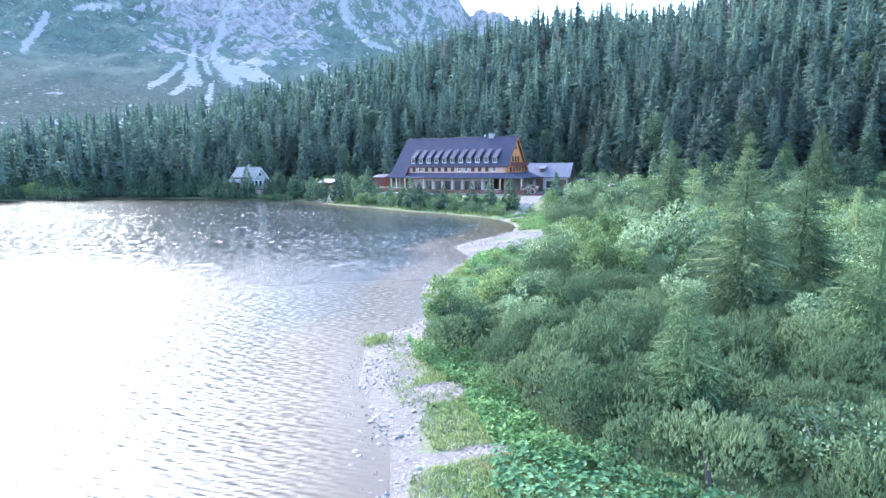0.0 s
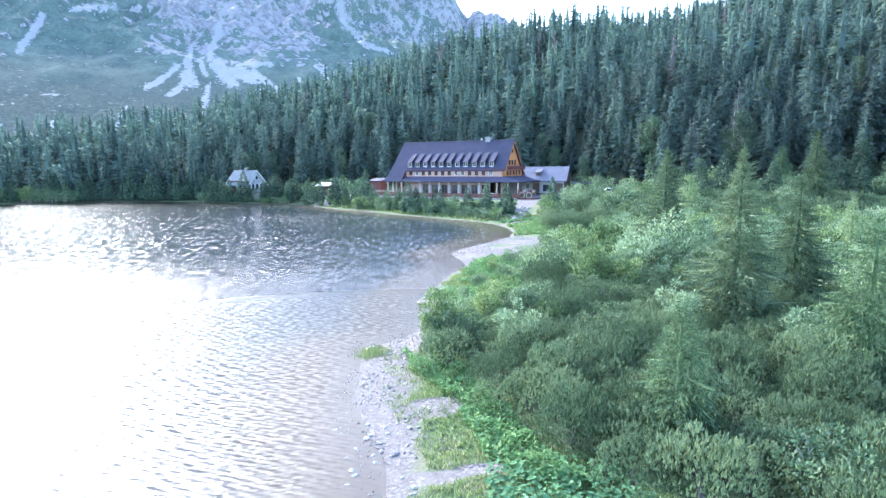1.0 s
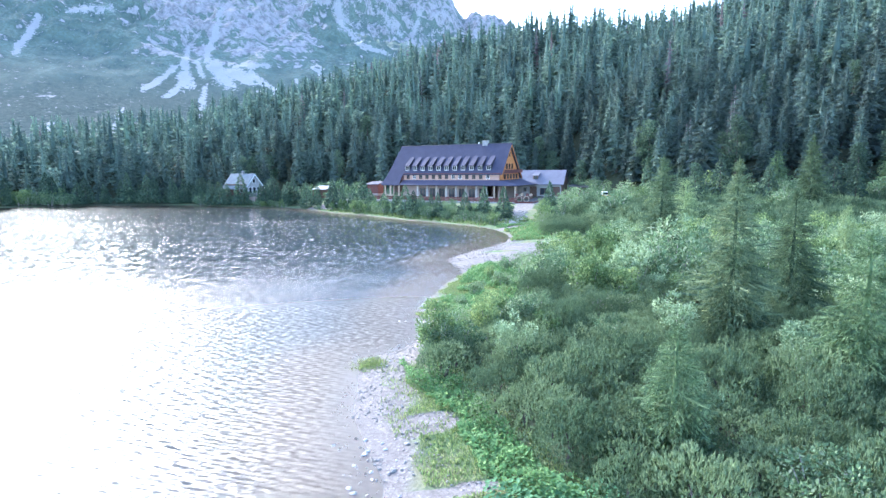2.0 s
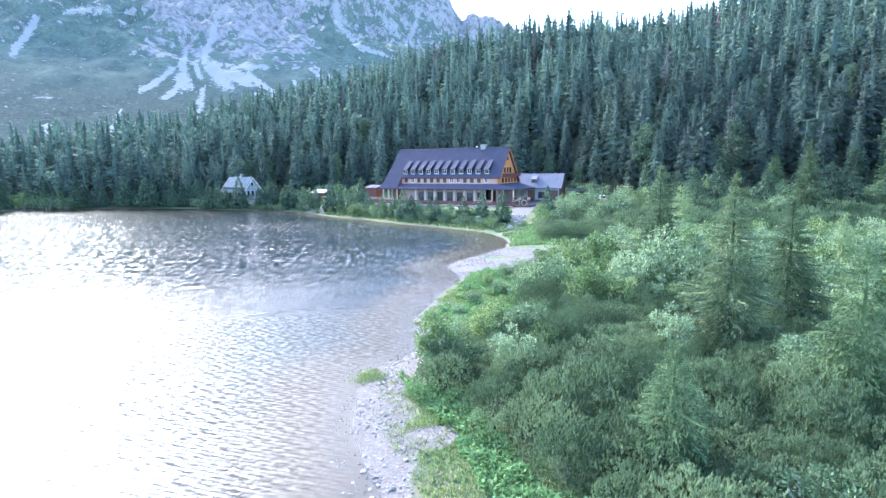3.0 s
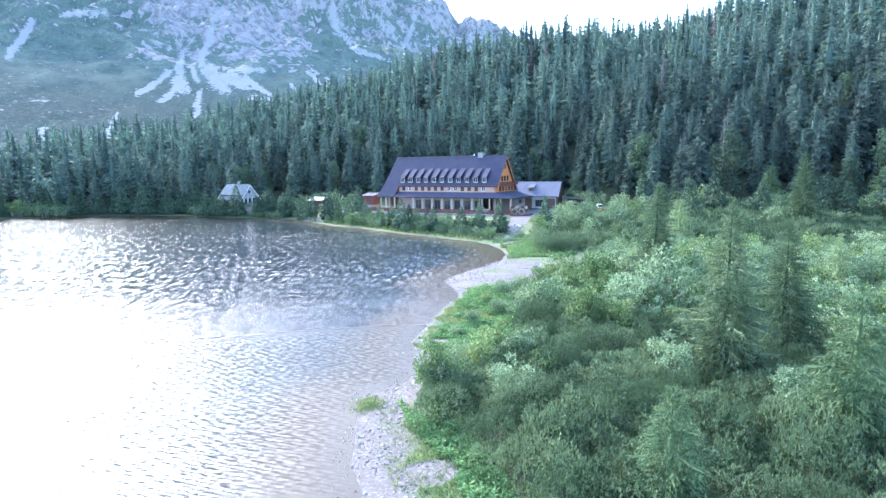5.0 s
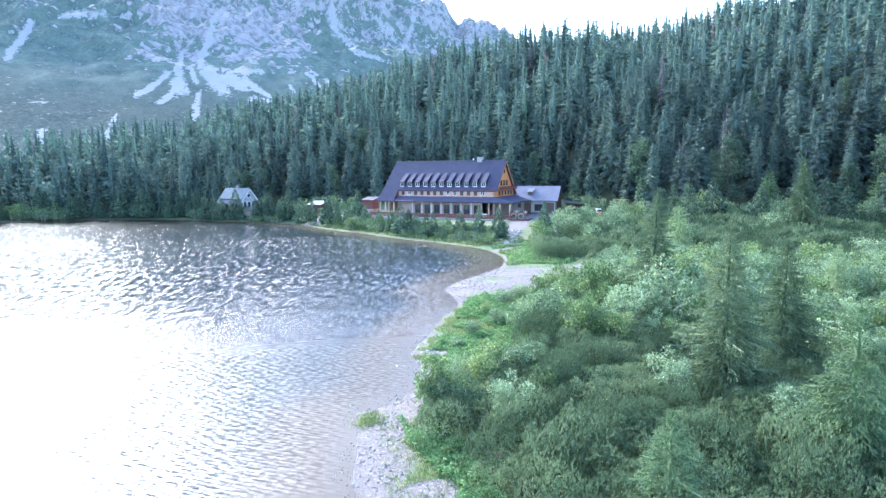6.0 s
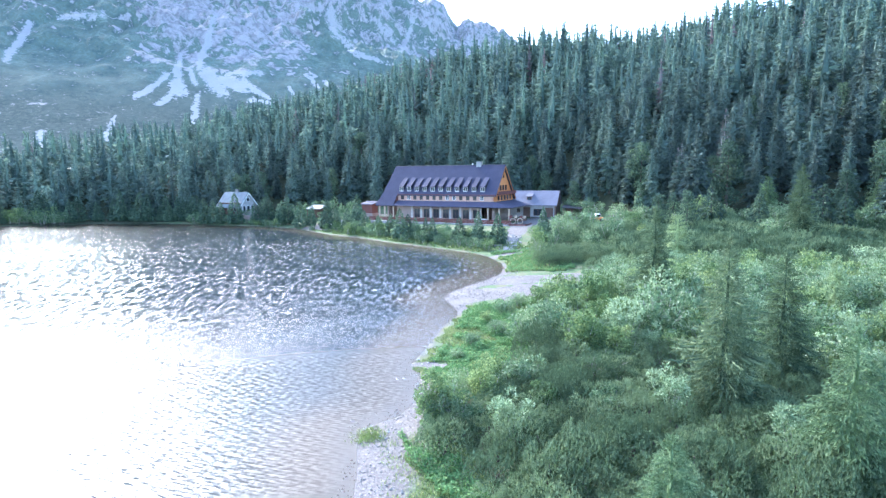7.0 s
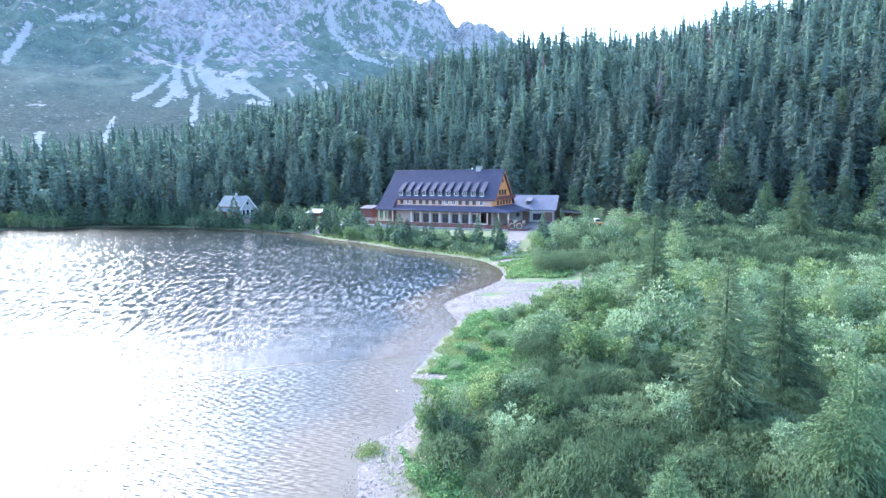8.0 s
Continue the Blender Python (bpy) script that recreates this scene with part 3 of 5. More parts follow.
def conifer_crown(r, H, R, levels, per, twigs, lean=0.9, bare=0.06, ragged=0.25, heart=0.45, blade=0.34, fine=0.30, droop=1.0, twig=0.46, roll=0.9, wild=0.32):
    """Whorls of drooping boughs, each a spine blade with side twigs, round a ragged shaded heart."""
    zs = bare + (1 - bare) * (np.arange(levels) + r.random(levels) * 0.8) / levels
    Z = np.repeat(zs, per) + r.normal(0, 0.008, levels * per)
    n = len(Z)
    az = r.random(n) * 2 * np.pi
    lobe = 1 + 0.16 * np.sin(az * 2 + r.random() * 6 + Z * 5) + 0.10 * np.sin(az * 3 + Z * 17)
    reach = R * np.clip(1.02 - Z, 0, 1) ** lean * (1 - ragged + 1.6 * ragged * r.random(n)) * lobe + 0.03 * R
    reach *= np.clip(0.5 + Z * 3.2, 0, 1)
    out = np.stack([np.cos(az), np.sin(az), np.zeros(n)], 1)
    pitch = np.interp(Z, [0, 0.5, 0.85, 1], [-0.50 * droop, -0.34 * droop, 0.35 - 0.30 * droop, 0.8]) + r.normal(0, 0.14, n)
    base = np.stack([np.zeros(n), np.zeros(n), Z * H], 1) + out * reach[:, None] * 0.05
    tip = base + (out * np.cos(pitch)[:, None] + np.stack([0 * Z, 0 * Z, np.sin(pitch)], 1)) * reach[:, None]
    face = unit(np.stack([r.normal(0, roll, n), r.normal(0, roll, n), np.full(n, 0.8)], 1))
    pieces = [kites(base, tip, reach * blade + 0.04, face, 0.6, -0.05)]
    for t in range(twigs):
        f = 0.22 + 0.76 * (t + r.random(n)) / max(twigs, 1)
        b = base + (tip - base) * f[:, None]
        sgn = np.where((np.arange(n) + t) % 2, 1, -1)[:, None]
        s = unit(np.cross(tip - base, face)) * sgn
        d = unit(unit(tip - base) * 0.8 + s * 0.9 + np.array([0, 0, -0.25]) + r.normal(0, wild, (n, 3)))
        L = reach * twig * (1 - 0.55 * f) * (0.7 + 0.6 * r.random(n)) + 0.05
        fc = unit(face + r.normal(0, 0.6, (n, 3)))
        pieces.append(kites(b, b + d * L[:, None], L * fine, fc, 0.45, 0.1))
    k, rings = 8, 5
    zz = np.linspace(bare + 0.04, 0.95, rings)
    aa = np.arange(k) * 2 * np.pi / k
    rr = heart * R * np.clip(1.0 - zz, 0, 1) ** lean * np.clip(0.5 + zz * 3.2, 0, 1)
    cone = np.stack([np.cos(aa)[None] * rr[:, None], np.sin(aa)[None] * rr[:, None], np.repeat(zz[:, None] * H, k, 1)], -1)
    cone = cone * (1 + np.concatenate([r.normal(0, 0.2, (rings, k, 2)), np.zeros((rings, k, 1))], -1))
    g = np.arange(rings * k).reshape(rings, k)
    q0, q1, q2, q3 = g[:-1], np.roll(g, -1, 1)[:-1], np.roll(g, -1, 1)[1:], g[1:]
    pieces.append((cone.reshape(-1, 3), np.concatenate([np.stack([q0, q1, q2], -1).reshape(-1, 3), np.stack([q0, q2, q3], -1).reshape(-1, 3)])))
    pieces.append(kites(np.array([[0, 0, H * 0.93]]), np.array([[0, 0, H * 1.01]]), np.array([H * 0.022]), np.array([[1.0, 0.2, 0]])))
    return join(pieces)


def tuft_crown(r, H, R, count, length, wide, lean=0.8, bare=0.04, tiers=9):
    """A spruce crown of many hanging tufts laid in loose tiers over a cone."""
    z = np.concatenate([1 - np.sqrt(r.random(count // 2)), r.random(count - count // 2)])
    z = bare + (1 - bare) * np.clip(z, 0, 0.995)
    az = r.random(count) * 2 * np.pi
    phase = r.random() * 6
    lobe = 1 + 0.14 * np.sin(2 * az + phase + 4 * z) + 0.10 * np.sin(3 * az + 13 * z) + 0.16 * np.sin(z * tiers * 6.283 + 2.5 * np.sin(az + phase))
    rad = R * (1 - z) ** lean * np.clip(0.62 + 4 * z, 0, 1) * lobe + 0.02 * R
    out = np.stack([np.cos(az), np.sin(az), np.zeros(count)], 1)
    depth = 0.35 + 0.6 * r.random(count) ** 0.7
    L = length * (0.6 + 0.8 * r.random(count)) * (0.35 + 0.65 * (1 - z) ** 0.6)
    tip = out * (rad * (0.55 + 0.5 * depth))[:, None] + np.stack([0 * z, 0 * z, z * H], 1)
    way = unit(out * 0.9 + np.stack([r.normal(0, 0.35, count), r.normal(0, 0.35, count), np.interp(z, [0, 0.7, 0.92, 1], [-0.75, -0.55, 0.1, 1.2]) + r.normal(0, 0.25, count)], 1))
    face = unit(r.normal(0, 1, (count, 3)) + np.array([0, 0, 0.5]))
    pieces = [kites(tip - way * L[:, None], tip, L * wide, face, 0.55, 0.04)]
    pieces.append(kites(np.array([[0, 0, H * 0.90]]), np.array([[0, 0, H * 1.04]]), np.array([H * 0.016]), np.array([[1.0, 0.2, 0]])))
    pieces.append(kites(np.array([[0, 0, H * 0.90]]), np.array([[0, 0, H * 1.04]]), np.array([H * 0.016]), np.array([[0.2, 1.0, 0]])))
    return join(pieces)


def stone_pine_clumps(r, H, R):
    """Rounded tufts stacked into a blunt, full crown."""
    out = []
    for k in range(34):
        z = 0.10 + 0.85 * (k + r.random()) / 34
        a, q = r.random() * 6.283, R * (1 - z ** 2.2) ** 0.6 * (0.35 + 0.5 * r.random())
        w = 0.75 + 0.55 * r.random()
        out.append((q * math.cos(a), q * math.sin(a), z * H, w, w, 0.8 * w))
    return out


def crown_mesh_of(name, shape, material):
    return fast_mesh(name, shape[0], shape[1], material)


def trunk_mesh(name, H, r0, material, sides=7, bend=0.0, top=0.96):
    bm = bmesh.new()
    rings = []
    for k in range(5):
        f = k / 4
        ring = []
        for s in range(sides):
            a = 2 * math.pi * s / sides
            rad = r0 * (1 - f) ** 0.9 + 0.012 + (0.35 * r0 if k == 0 else 0)
            ring.append(bm.verts.new((rad * math.cos(a) + bend * f * f, rad * math.sin(a), H * top * f - (0.5 if k == 0 else 0))))
        rings.append(ring)
    for a, b in zip(rings, rings[1:]):
        for s in range(sides):
            bm.faces.new((a[s], a[(s + 1) % sides], b[(s + 1) % sides], b[s]))
    bm.faces.new(rings[-1])
    me = bpy.data.meshes.new(name)
    bm.to_mesh(me)
    bm.free()
    me.materials.append(material)
    return me


def leaf_crown(r, clumps, count, size, wide=0.55, up=0.4):
    """Leaves over the outer shell of several overlapping clumps, in small sprays."""
    C = np.array([c[:3] for c in clumps])
    S = np.array([c[3:] for c in clumps])
    vol = (S[:, 0] * S[:, 1] + S[:, 0] * S[:, 2])
    pick = r.choice(len(C), count, p=vol / vol.sum())
    d = unit(r.normal(0, 1, (count, 3)) + np.array([0, 0, 0.25]))
    shell = 1 - 0.5 * r.random(count) ** 1.6 + 0.12 * np.sin(d[:, 0] * 7 + pick) * np.cos(d[:, 1] * 6 + pick * 2)
    base = C[pick] + d * S[pick] * shell[:, None]
    way = unit(d * 0.7 + r.normal(0, 0.55, (count, 3)) + np.array([0, 0, up]))
    L = size * (0.6 + 0.8 * r.random(count))
    face = unit(d + r.normal(0, 0.6, (count, 3)) + np.array([0, 0, 0.6]))
    V, F = kites(base, base + way * L[:, None], L * wide, face, 0.5, 0.05)
    return V, F, np.repeat(r.uniform(-0.30, 0.26, len(C))[pick], 4)


def pine_crown(r, R, H, shoots, size=1.0):
    """A low mound closely set with upright needle-clad candle shoots."""
    a = r.random(shoots) * 2 * np.pi
    q = np.sqrt(r.random(shoots)) * R
    layer = r.random(shoots) ** 2.2 * 0.40
    hump = 1 + 0.16 * np.sin(a * 2 + 1) * (q / R) + 0.12 * np.sin(q * 5 + a * 3)
    dome = H * (1 - (q / R) ** 5) * (1 - layer) * hump
    P = np.stack([q * np.cos(a), q * np.sin(a), np.maximum(dome, 0.1) - 0.2], 1)
    lean = (q / R)[:, None] * np.stack([np.cos(a), np.sin(a), np.zeros(shoots)], 1) * 0.3
    D = unit(lean + np.array([0, 0, 1.0]) + r.normal(0, 0.14, (shoots, 3)))
    L = size * (0.11 + 0.10 * r.random(shoots))[:, None]
    pieces = []
    spin = r.random(shoots) * 3.14
    for t in range(3):
        ang = spin + t * 1.047
        face = np.stack([np.cos(ang), np.sin(ang), np.zeros(shoots)], 1)
        pieces.append(kites(P, P + D * L * (1 - 0.12 * t), size * (0.043 + 0.030 * r.random(shoots)), face, 0.45))
    for t in range(1):
        o = unit(r.normal(0, 1, (shoots, 3)) * np.array([1, 1, 0.1]))
        b = P + D * L * (0.05 + 0.2 * t)
        pieces.append(kites(b, b + unit(o + D * 1.1) * size * (0.08 + 0.05 * r.random(shoots))[:, None], np.full(shoots, 0.042 * size), r.normal(0, 1, (shoots, 3)), 0.4))
    return join(pieces)


def stems_mesh(name, r, count, spread, H, rad, material):
    bm = bmesh.new()
    for _ in range(count):
        a = r.random() * 6.283
        b = (spread * math.cos(a) * 0.25, spread * math.sin(a) * 0.25, -0.2)
        m = (spread * math.cos(a) * 0.5, spread * math.sin(a) * 0.5, H * 0.45)
        e = (spread * math.cos(a + r.normal(0, 0.3)) * 0.9, spread * math.sin(a) * 0.9, H * (0.8 + 0.15 * r.random()))
        rod(b, m, rad, rad * 0.7, 5, bm)
        rod(m, e, rad * 0.7, rad * 0.25, 5, bm)
    me = bpy.data.meshes.new(name)
    bm.to_mesh(me)
    bm.free()
    me.materials.append(material)
    return me


def plant(kind, stem, stem_mesh, crown_mesh, x, y, size, label, category, group, tall=1.0, sink=0.0, turn=None, crown="crown"):
    m = Matrix.Translation((x, y, height(x, y) - sink)) @ Matrix.Rotation(rng.random() * 6.283 if turn is None else turn, 4, "Z") @ Matrix.Diagonal((size, size, size * tall, 1))
    root = thing(kind, m, label, category, group)
    for nm, me in ((stem, stem_mesh), (crown, crown_mesh)):
        o = new(nm, me)
        o.parent = root
    return root


r1 = np.random.default_rng(11)
FOREST_NEAR = [crown_mesh_of("spruce_crown", conifer_crown(r1, 20, 3.0 + 0.28 * k, 30, 10, 5, 0.62 + 0.05 * k, 0.03, 0.22, 0.34, 0.34, 0.50, 0.9, 0.42, 0.7, 0.45), SPRUCE) for k in range(5)]
STONE_PINE = [crown_mesh_of("stone_pine_crown", leaf_crown(r1, stone_pine_clumps(r1, 14, 3.6), 2300, 0.60, 0.42, 0.5)[:2], SPRUCE_MID) for k in range(3)]
FOREST_TRUNK = trunk_mesh("spruce_trunk", 20, 0.26, BARK)
PINE_TRUNK = trunk_mesh("stone_pine_trunk", 13, 0.26, BARK)
FAR_SHAPES = [conifer_crown(r1, 20, 3.1 + 0.30 * k, 18, 7, 3, 0.62 + 0.05 * k, 0.03, 0.24, 0.32, 0.36, 0.52, 0.9, 0.48, 0.7, 0.45) for k in range(5)]
FARTHEST = [conifer_crown(r1, 20, 3.2 + 0.30 * k, 14, 6, 1, 0.62 + 0.05 * k, 0.03, 0.24, 0.34, 0.50, 0.60, 0.9, 0.55, 0.7, 0.45) for k in range(5)]
FAR_SHAPES.append(leaf_crown(r1, stone_pine_clumps(r1, 14, 3.4), 300, 1.5, 0.5, 0.5)[:2])
YOUNG = [crown_mesh_of("young_spruce_crown", join([conifer_crown(r1, 6, 1.85 + 0.2 * k, 22, 9, 18, 0.64, 0.01, 0.30, 0.10, 0.04, 0.24, 0.65, 0.23, 0.7, 0.7), tuft_crown(r1, 6, 1.6 + 0.2 * k, 5200, 0.20, 0.24, 0.66, 0.01, 9)]), SPRUCE_FRESH) for k in range(3)]
YOUNG_FAR = [crown_mesh_of("small_conifer_crown", tuft_crown(r1, 6, 1.45 + 0.25 * k, 1100, 0.50, 0.55, 0.62, 0.01, 7), SPRUCE_MID) for k in range(3)]
YOUNG_TRUNK = trunk_mesh("young_spruce_trunk", 6, 0.06, BARK, 7, 0.0, 0.85)
OPEN_SPRUCE = [crown_mesh_of("open_spruce_crown", join([conifer_crown(r1, 10, 3.0 + 0.3 * k, 40, 11, 28, 0.80, 0.03, 0.45, 0.06, 0.02, 0.26, 0.6, 0.14, 1.4, 1.0), tuft_crown(r1, 10, 1.9, 3600, 0.30, 0.24, 0.8, 0.03, 12)]), SPRUCE_OPEN) for k in range(2)]
OPEN_TRUNK = trunk_mesh("open_spruce_trunk", 10, 0.085, BARK, 7, 0.0, 0.85)
BARE = [fast_mesh("bare_crown", *conifer_crown(r1, 20, 2.6, 34, 6, 7, 0.7, 0.14, 0.5, 0.02, 0.035, 0.10, 1.0, 0.34), DEAD)]
BARE_TRUNK = trunk_mesh("bare_trunk", 20, 0.14, GREYWOOD)
PINES = []
PINE_STEM = trunk_mesh("pine_stem", 0.9, 0.09, BARK, 6, 0.3)


def clumps(r, n, R, H):
    out = []
    for _ in range(n):
        a, q = r.random() * 6.283, R * 0.78 * math.sqrt(r.random())
        s = R * (0.17 + 0.19 * r.random())
        z = H * (0.18 + 0.72 * r.random() ** 0.8 * (1 - 0.45 * (q / R) ** 2))
        out.append((q * math.cos(a), q * math.sin(a), z, s, s, s * (0.7 + 0.6 * r.random())))
    out.append((0, 0, H * 0.32, R * 0.6, R * 0.6, H * 0.3))
    return out


LEAVES = {}
for k in range(4):
    PINES.append(fast_mesh("pine_crown", *pine_crown(r1, 1.45, 1.35 + 0.15 * k, 750), PINE))
    V, F = pine_crown(r1, 1.45, 1.35 + 0.15 * k, 190, 1.9)
    LEAVES[PINES[-1].name] = V, F, np.zeros(len(V))


def bushes(name, material, k, count, size, R=1.4, H=2.4, wide=0.5, lobes=24):
    out = []
    for _ in range(k):
        V, F, tone = leaf_crown(r1, clumps(r1, lobes, R, H), count, size, wide)
        out.append(fast_mesh(name, V, F, material))
        out[-1].attributes.new("tone", "FLOAT", "POINT").data.foreach_set("value", tone.astype(np.float32))
        LEAVES[out[-1].name] = V, F, tone
    return out


WILLOWS = bushes("willow_crown", WILLOW, 4, 2400, 0.15)
BIRCHES = bushes("birch_crown", BIRCH, 3, 2400, 0.135, 1.3, 3.0, 0.7)
PALES = bushes("whitebeam_crown", PALE, 3, 2400, 0.135, 1.2, 3.0, 0.5, 24)
FAR_OF = {id(WILLOWS): bushes("willow_crown", WILLOW, 3, 1100, 0.18), id(BIRCHES): bushes("birch_crown", BIRCH, 3, 1100, 0.165, 1.3, 3.0, 0.7), id(PALES): bushes("whitebeam_crown", PALE, 2, 1100, 0.16, 1.2, 2.6, 0.5)}
BUSH_STEM = stems_mesh("bush_stem", r1, 7, 0.9, 2.0, 0.035, STEM)


# ---- forest on the slopes ----
def build_forest():
    step = 5.5
    gx, gy = np.meshgrid(np.arange(-330, 330, step), np.arange(15, 395, step))
    r = np.random.default_rng(3)
    x = (gx + r.uniform(-0.45, 0.45, gx.shape) * step).ravel()
    y = (gy + r.uniform(-0.45, 0.45, gx.shape) * step).ravel()
    dist, bear = np.hypot(x, y), np.degrees(np.arctan2(x, y))
    keep = (np.abs(bear) < 50) & (dist < np.interp(bear, [-45, -28, -16, 0, 14, 30], [290, 310, 350, 385, 350, 330])) & (inland(x, y) > 5) & (woodland(x, y) > r.random(x.shape) * 0.9 + 0.05)
    x, y, dist = x[keep], y[keep], dist[keep]
    z = land(x, y)
    order = np.argsort(np.hypot(x, y) + 60 * (np.degrees(np.arctan2(x, y)) > 40) - 25 * (x < -30))
    x, y, z = x[order], y[order], z[order]
    size = (0.60 + 0.45 * r.random(len(x))) * np.interp(x, [-120, -30, 20], [0.90, 0.92, 1.0])
    size *= np.where(r.random(len(x)) < 0.14, 0.7, 1.0)
    near = 280
    for i in range(near):
        slim = 0.85 + 0.35 * r.random()
        root = thing("forest_spruce", Matrix.Translation((x[i], y[i], z[i] - 0.2)) @ Matrix.Rotation(r.random() * 6.283, 4, "Z") @ Matrix.Diagonal((size[i] * slim, size[i] * slim, size[i], 1)),
                     "tall dark green spruce at the edge of the forest", "tree", "spruces along the forest edge")
        shape = STONE_PINE[int(r.integers(3))] if r.random() < 0.13 else FOREST_NEAR[int(r.integers(5))]
        for nm, me in (("trunk", FOREST_TRUNK if shape in FOREST_NEAR else PINE_TRUNK), ("crown", shape)):
            new(nm, me).parent = root
    Vs, Fs, Ts, n, dead = [], [], [], 0, []
    for i in range(near, len(x)):
        if -80 < x[i] < -12 and 285 < y[i] < 350 and r.random() < 0.45 or r.random() < 0.02:
            dead.append(i)
            continue
        V, F = FAR_SHAPES[5] if r.random() < 0.10 else (FAR_SHAPES if math.hypot(x[i], y[i]) < 235 else FARTHEST)[int(r.integers(5))]
        a, slim = r.random() * 6.283, 0.9 + 0.4 * r.random()
        c, s = math.cos(a) * size[i] * slim, math.sin(a) * size[i] * slim
        W = np.stack([V[:, 0] * c - V[:, 1] * s + x[i], V[:, 0] * s + V[:, 1] * c + y[i], V[:, 2] * size[i] + z[i]], 1)
        Vs.append(W)
        Fs.append(F + n)
        Ts.append(np.full(len(V), r.random() - 0.4, np.float32))
        n += len(V)
    ob = new("forest", fast_mesh("forest", np.concatenate(Vs), np.concatenate(Fs), SPRUCE))
    ob.data.attributes.new("tone", "FLOAT", "POINT").data.foreach_set("value", np.concatenate(Ts))
    tagged(ob, "dense dark spruce forest climbing the mountain slopes", "forest", kind="stuff")
    Vs, Fs, n = [], [], 0
    for i in dead:
        V, F = FARTHEST[int(r.integers(5))]
        thin = size[i] * 0.75
        Vs.append(V * np.array([thin, thin, size[i]]) + np.array([x[i], y[i], z[i]]))
        Fs.append(F + n)
        n += len(V)
    tagged(new("dead_forest", fast_mesh("dead_forest", np.concatenate(Vs), np.concatenate(Fs), DEAD)), "grey-brown dying spruces scattered through the forest", "dead trees", kind="stuff")


build_forest()

# bleached snags in the forest edge
for x, y, s in ((42.0, 131.5, 0.62), (43.2, 133.0, 0.66), (54.6, 139.0, 0.85), (53.2, 137.0, 0.7), (56.0, 141.0, 0.75), (-17, 232, 0.8), (-22, 240, 0.85), (-28, 236, 0.75), (-30, 250, 0.8), (-178, 190, 0.8), (84, 150, 0.6)):
    plant("dead_spruce", "trunk", BARE_TRUNK, BARE[0], x, y, s, "bare grey-brown dead spruce among the living forest", "dead tree", "dead spruces")

for x, y, s in ((22.5, 150.5, 0.58), (35.0, 103.5, 0.66), (32.0, 110.0, 0.58), (36.5, 140.0, 1.0)):
    plant("stone_pine", "trunk", PINE_TRUNK, STONE_PINE[int(rng.integers(3))], x, y, s, "rounded dark green stone pine at the forest edge", "tree", "stone pines at the forest edge")

# ---- lone conifers on the shore meadow ----
for kind, x, y, top, k in (("young", 6.6, 20.3, 5.45, 2), ("open", 13.6, 33.4, 10.9, 0), ("open", 15.4, 53.8, 11.3, 1), ("open", 18.5, 37.0, 9.3, 1), ("young", 15.7, 25.3, 8.0, 0),
                           ("young", 26.2, 81.0, 8.6, 2), ("open", 52.0, 100.0, 15.0, 0), ("young", 29.7, 51.0, 7.2, 0), ("young", 55.0, 118.0, 13.0, 1), ("open", 30.0, 42.0, 6.5, 0), ("young", 72.0, 112.0, 12.5, 2)):
    g = height(x, y)
    H = top - g
    label = "light green young spruce standing in dwarf pine" if kind == "young" else "loose-branched open spruce rising above the shrubs"
    me, tr, h0 = (YOUNG[k], YOUNG_TRUNK, 6) if kind == "young" else (OPEN_SPRUCE[k], OPEN_TRUNK, 10)
    plant("young_spruce" if kind == "young" else "open_spruce", "trunk", tr, me, x, y, H / h0, label, "tree", "spruces on the shore meadow")

# small conifers and bushes between the hotel and the water
for x, y, H in ((-18.0, 121.5, 6.6), (-16.4, 122.5, 5.0), (-28, 133, 5.2), (-31.5, 141.5, 8.2), (-33.0, 137.5, 5.4), (-24, 129, 4.4), (-10.6, 116, 5.0), (-1.3, 110.5, 6.4), (2.4, 109.0, 6.2), (10.9, 109.5, 6.6), (-5.0, 113, 5.2), (-14.5, 120, 4.4), (-20.5, 125, 5.0), (-12.2, 118.5, 4.6), (-39.5, 142.5, 7.6), (-49, 151, 6.8), (-54.5, 157, 8.6), (-57.5, 158, 6), (-63, 161, 7.5), (-65.5, 160.5, 6.0), (-62, 160, 7.5), (-71.8, 162.0, 9.0), (-76.5, 163, 6.5), (-79, 163.5, 7), (-82, 164, 7.5), (-63.5, 159.2, 6.5), (-60.5, 158.4, 8.0), (-56.0, 156.5, 7.0), (-84, 168, 6), (-88, 169, 8), (-92, 171, 7), (-98, 172, 8), (-105, 173, 7), (-41, 146, 5), (-46, 151, 6), (-37, 142.5, 5.5), (34, 131, 8), (38, 121, 7), (43, 114, 9), (50, 110, 8), (60, 108, 9), (62, 105, 8), (70, 101, 9), (66, 96, 8)):
    plant("small_conifer", "trunk", YOUNG_TRUNK, YOUNG_FAR[int(rng.integers(3))], x, y, H / 6, "small dense conifer on the lake shore", "tree", "small conifers along the shore", turn=rng.random() * 6)

for k, x in enumerate(np.arange(-168, -86, 3.1)):
    y = float(np.interp(x, [-150, -122, -96.4, -76], [158, 167, 168, 160.5])) + 3.0 + 2.5 * rng.random()
    plant("small_conifer", "trunk", YOUNG_TRUNK, YOUNG_FAR[k % 3], x + rng.normal(0, 0.8), y, (4.5 + 5.5 * rng.random()) / 6, "small dense conifer on the lake shore", "tree", "small conifers along the shore")


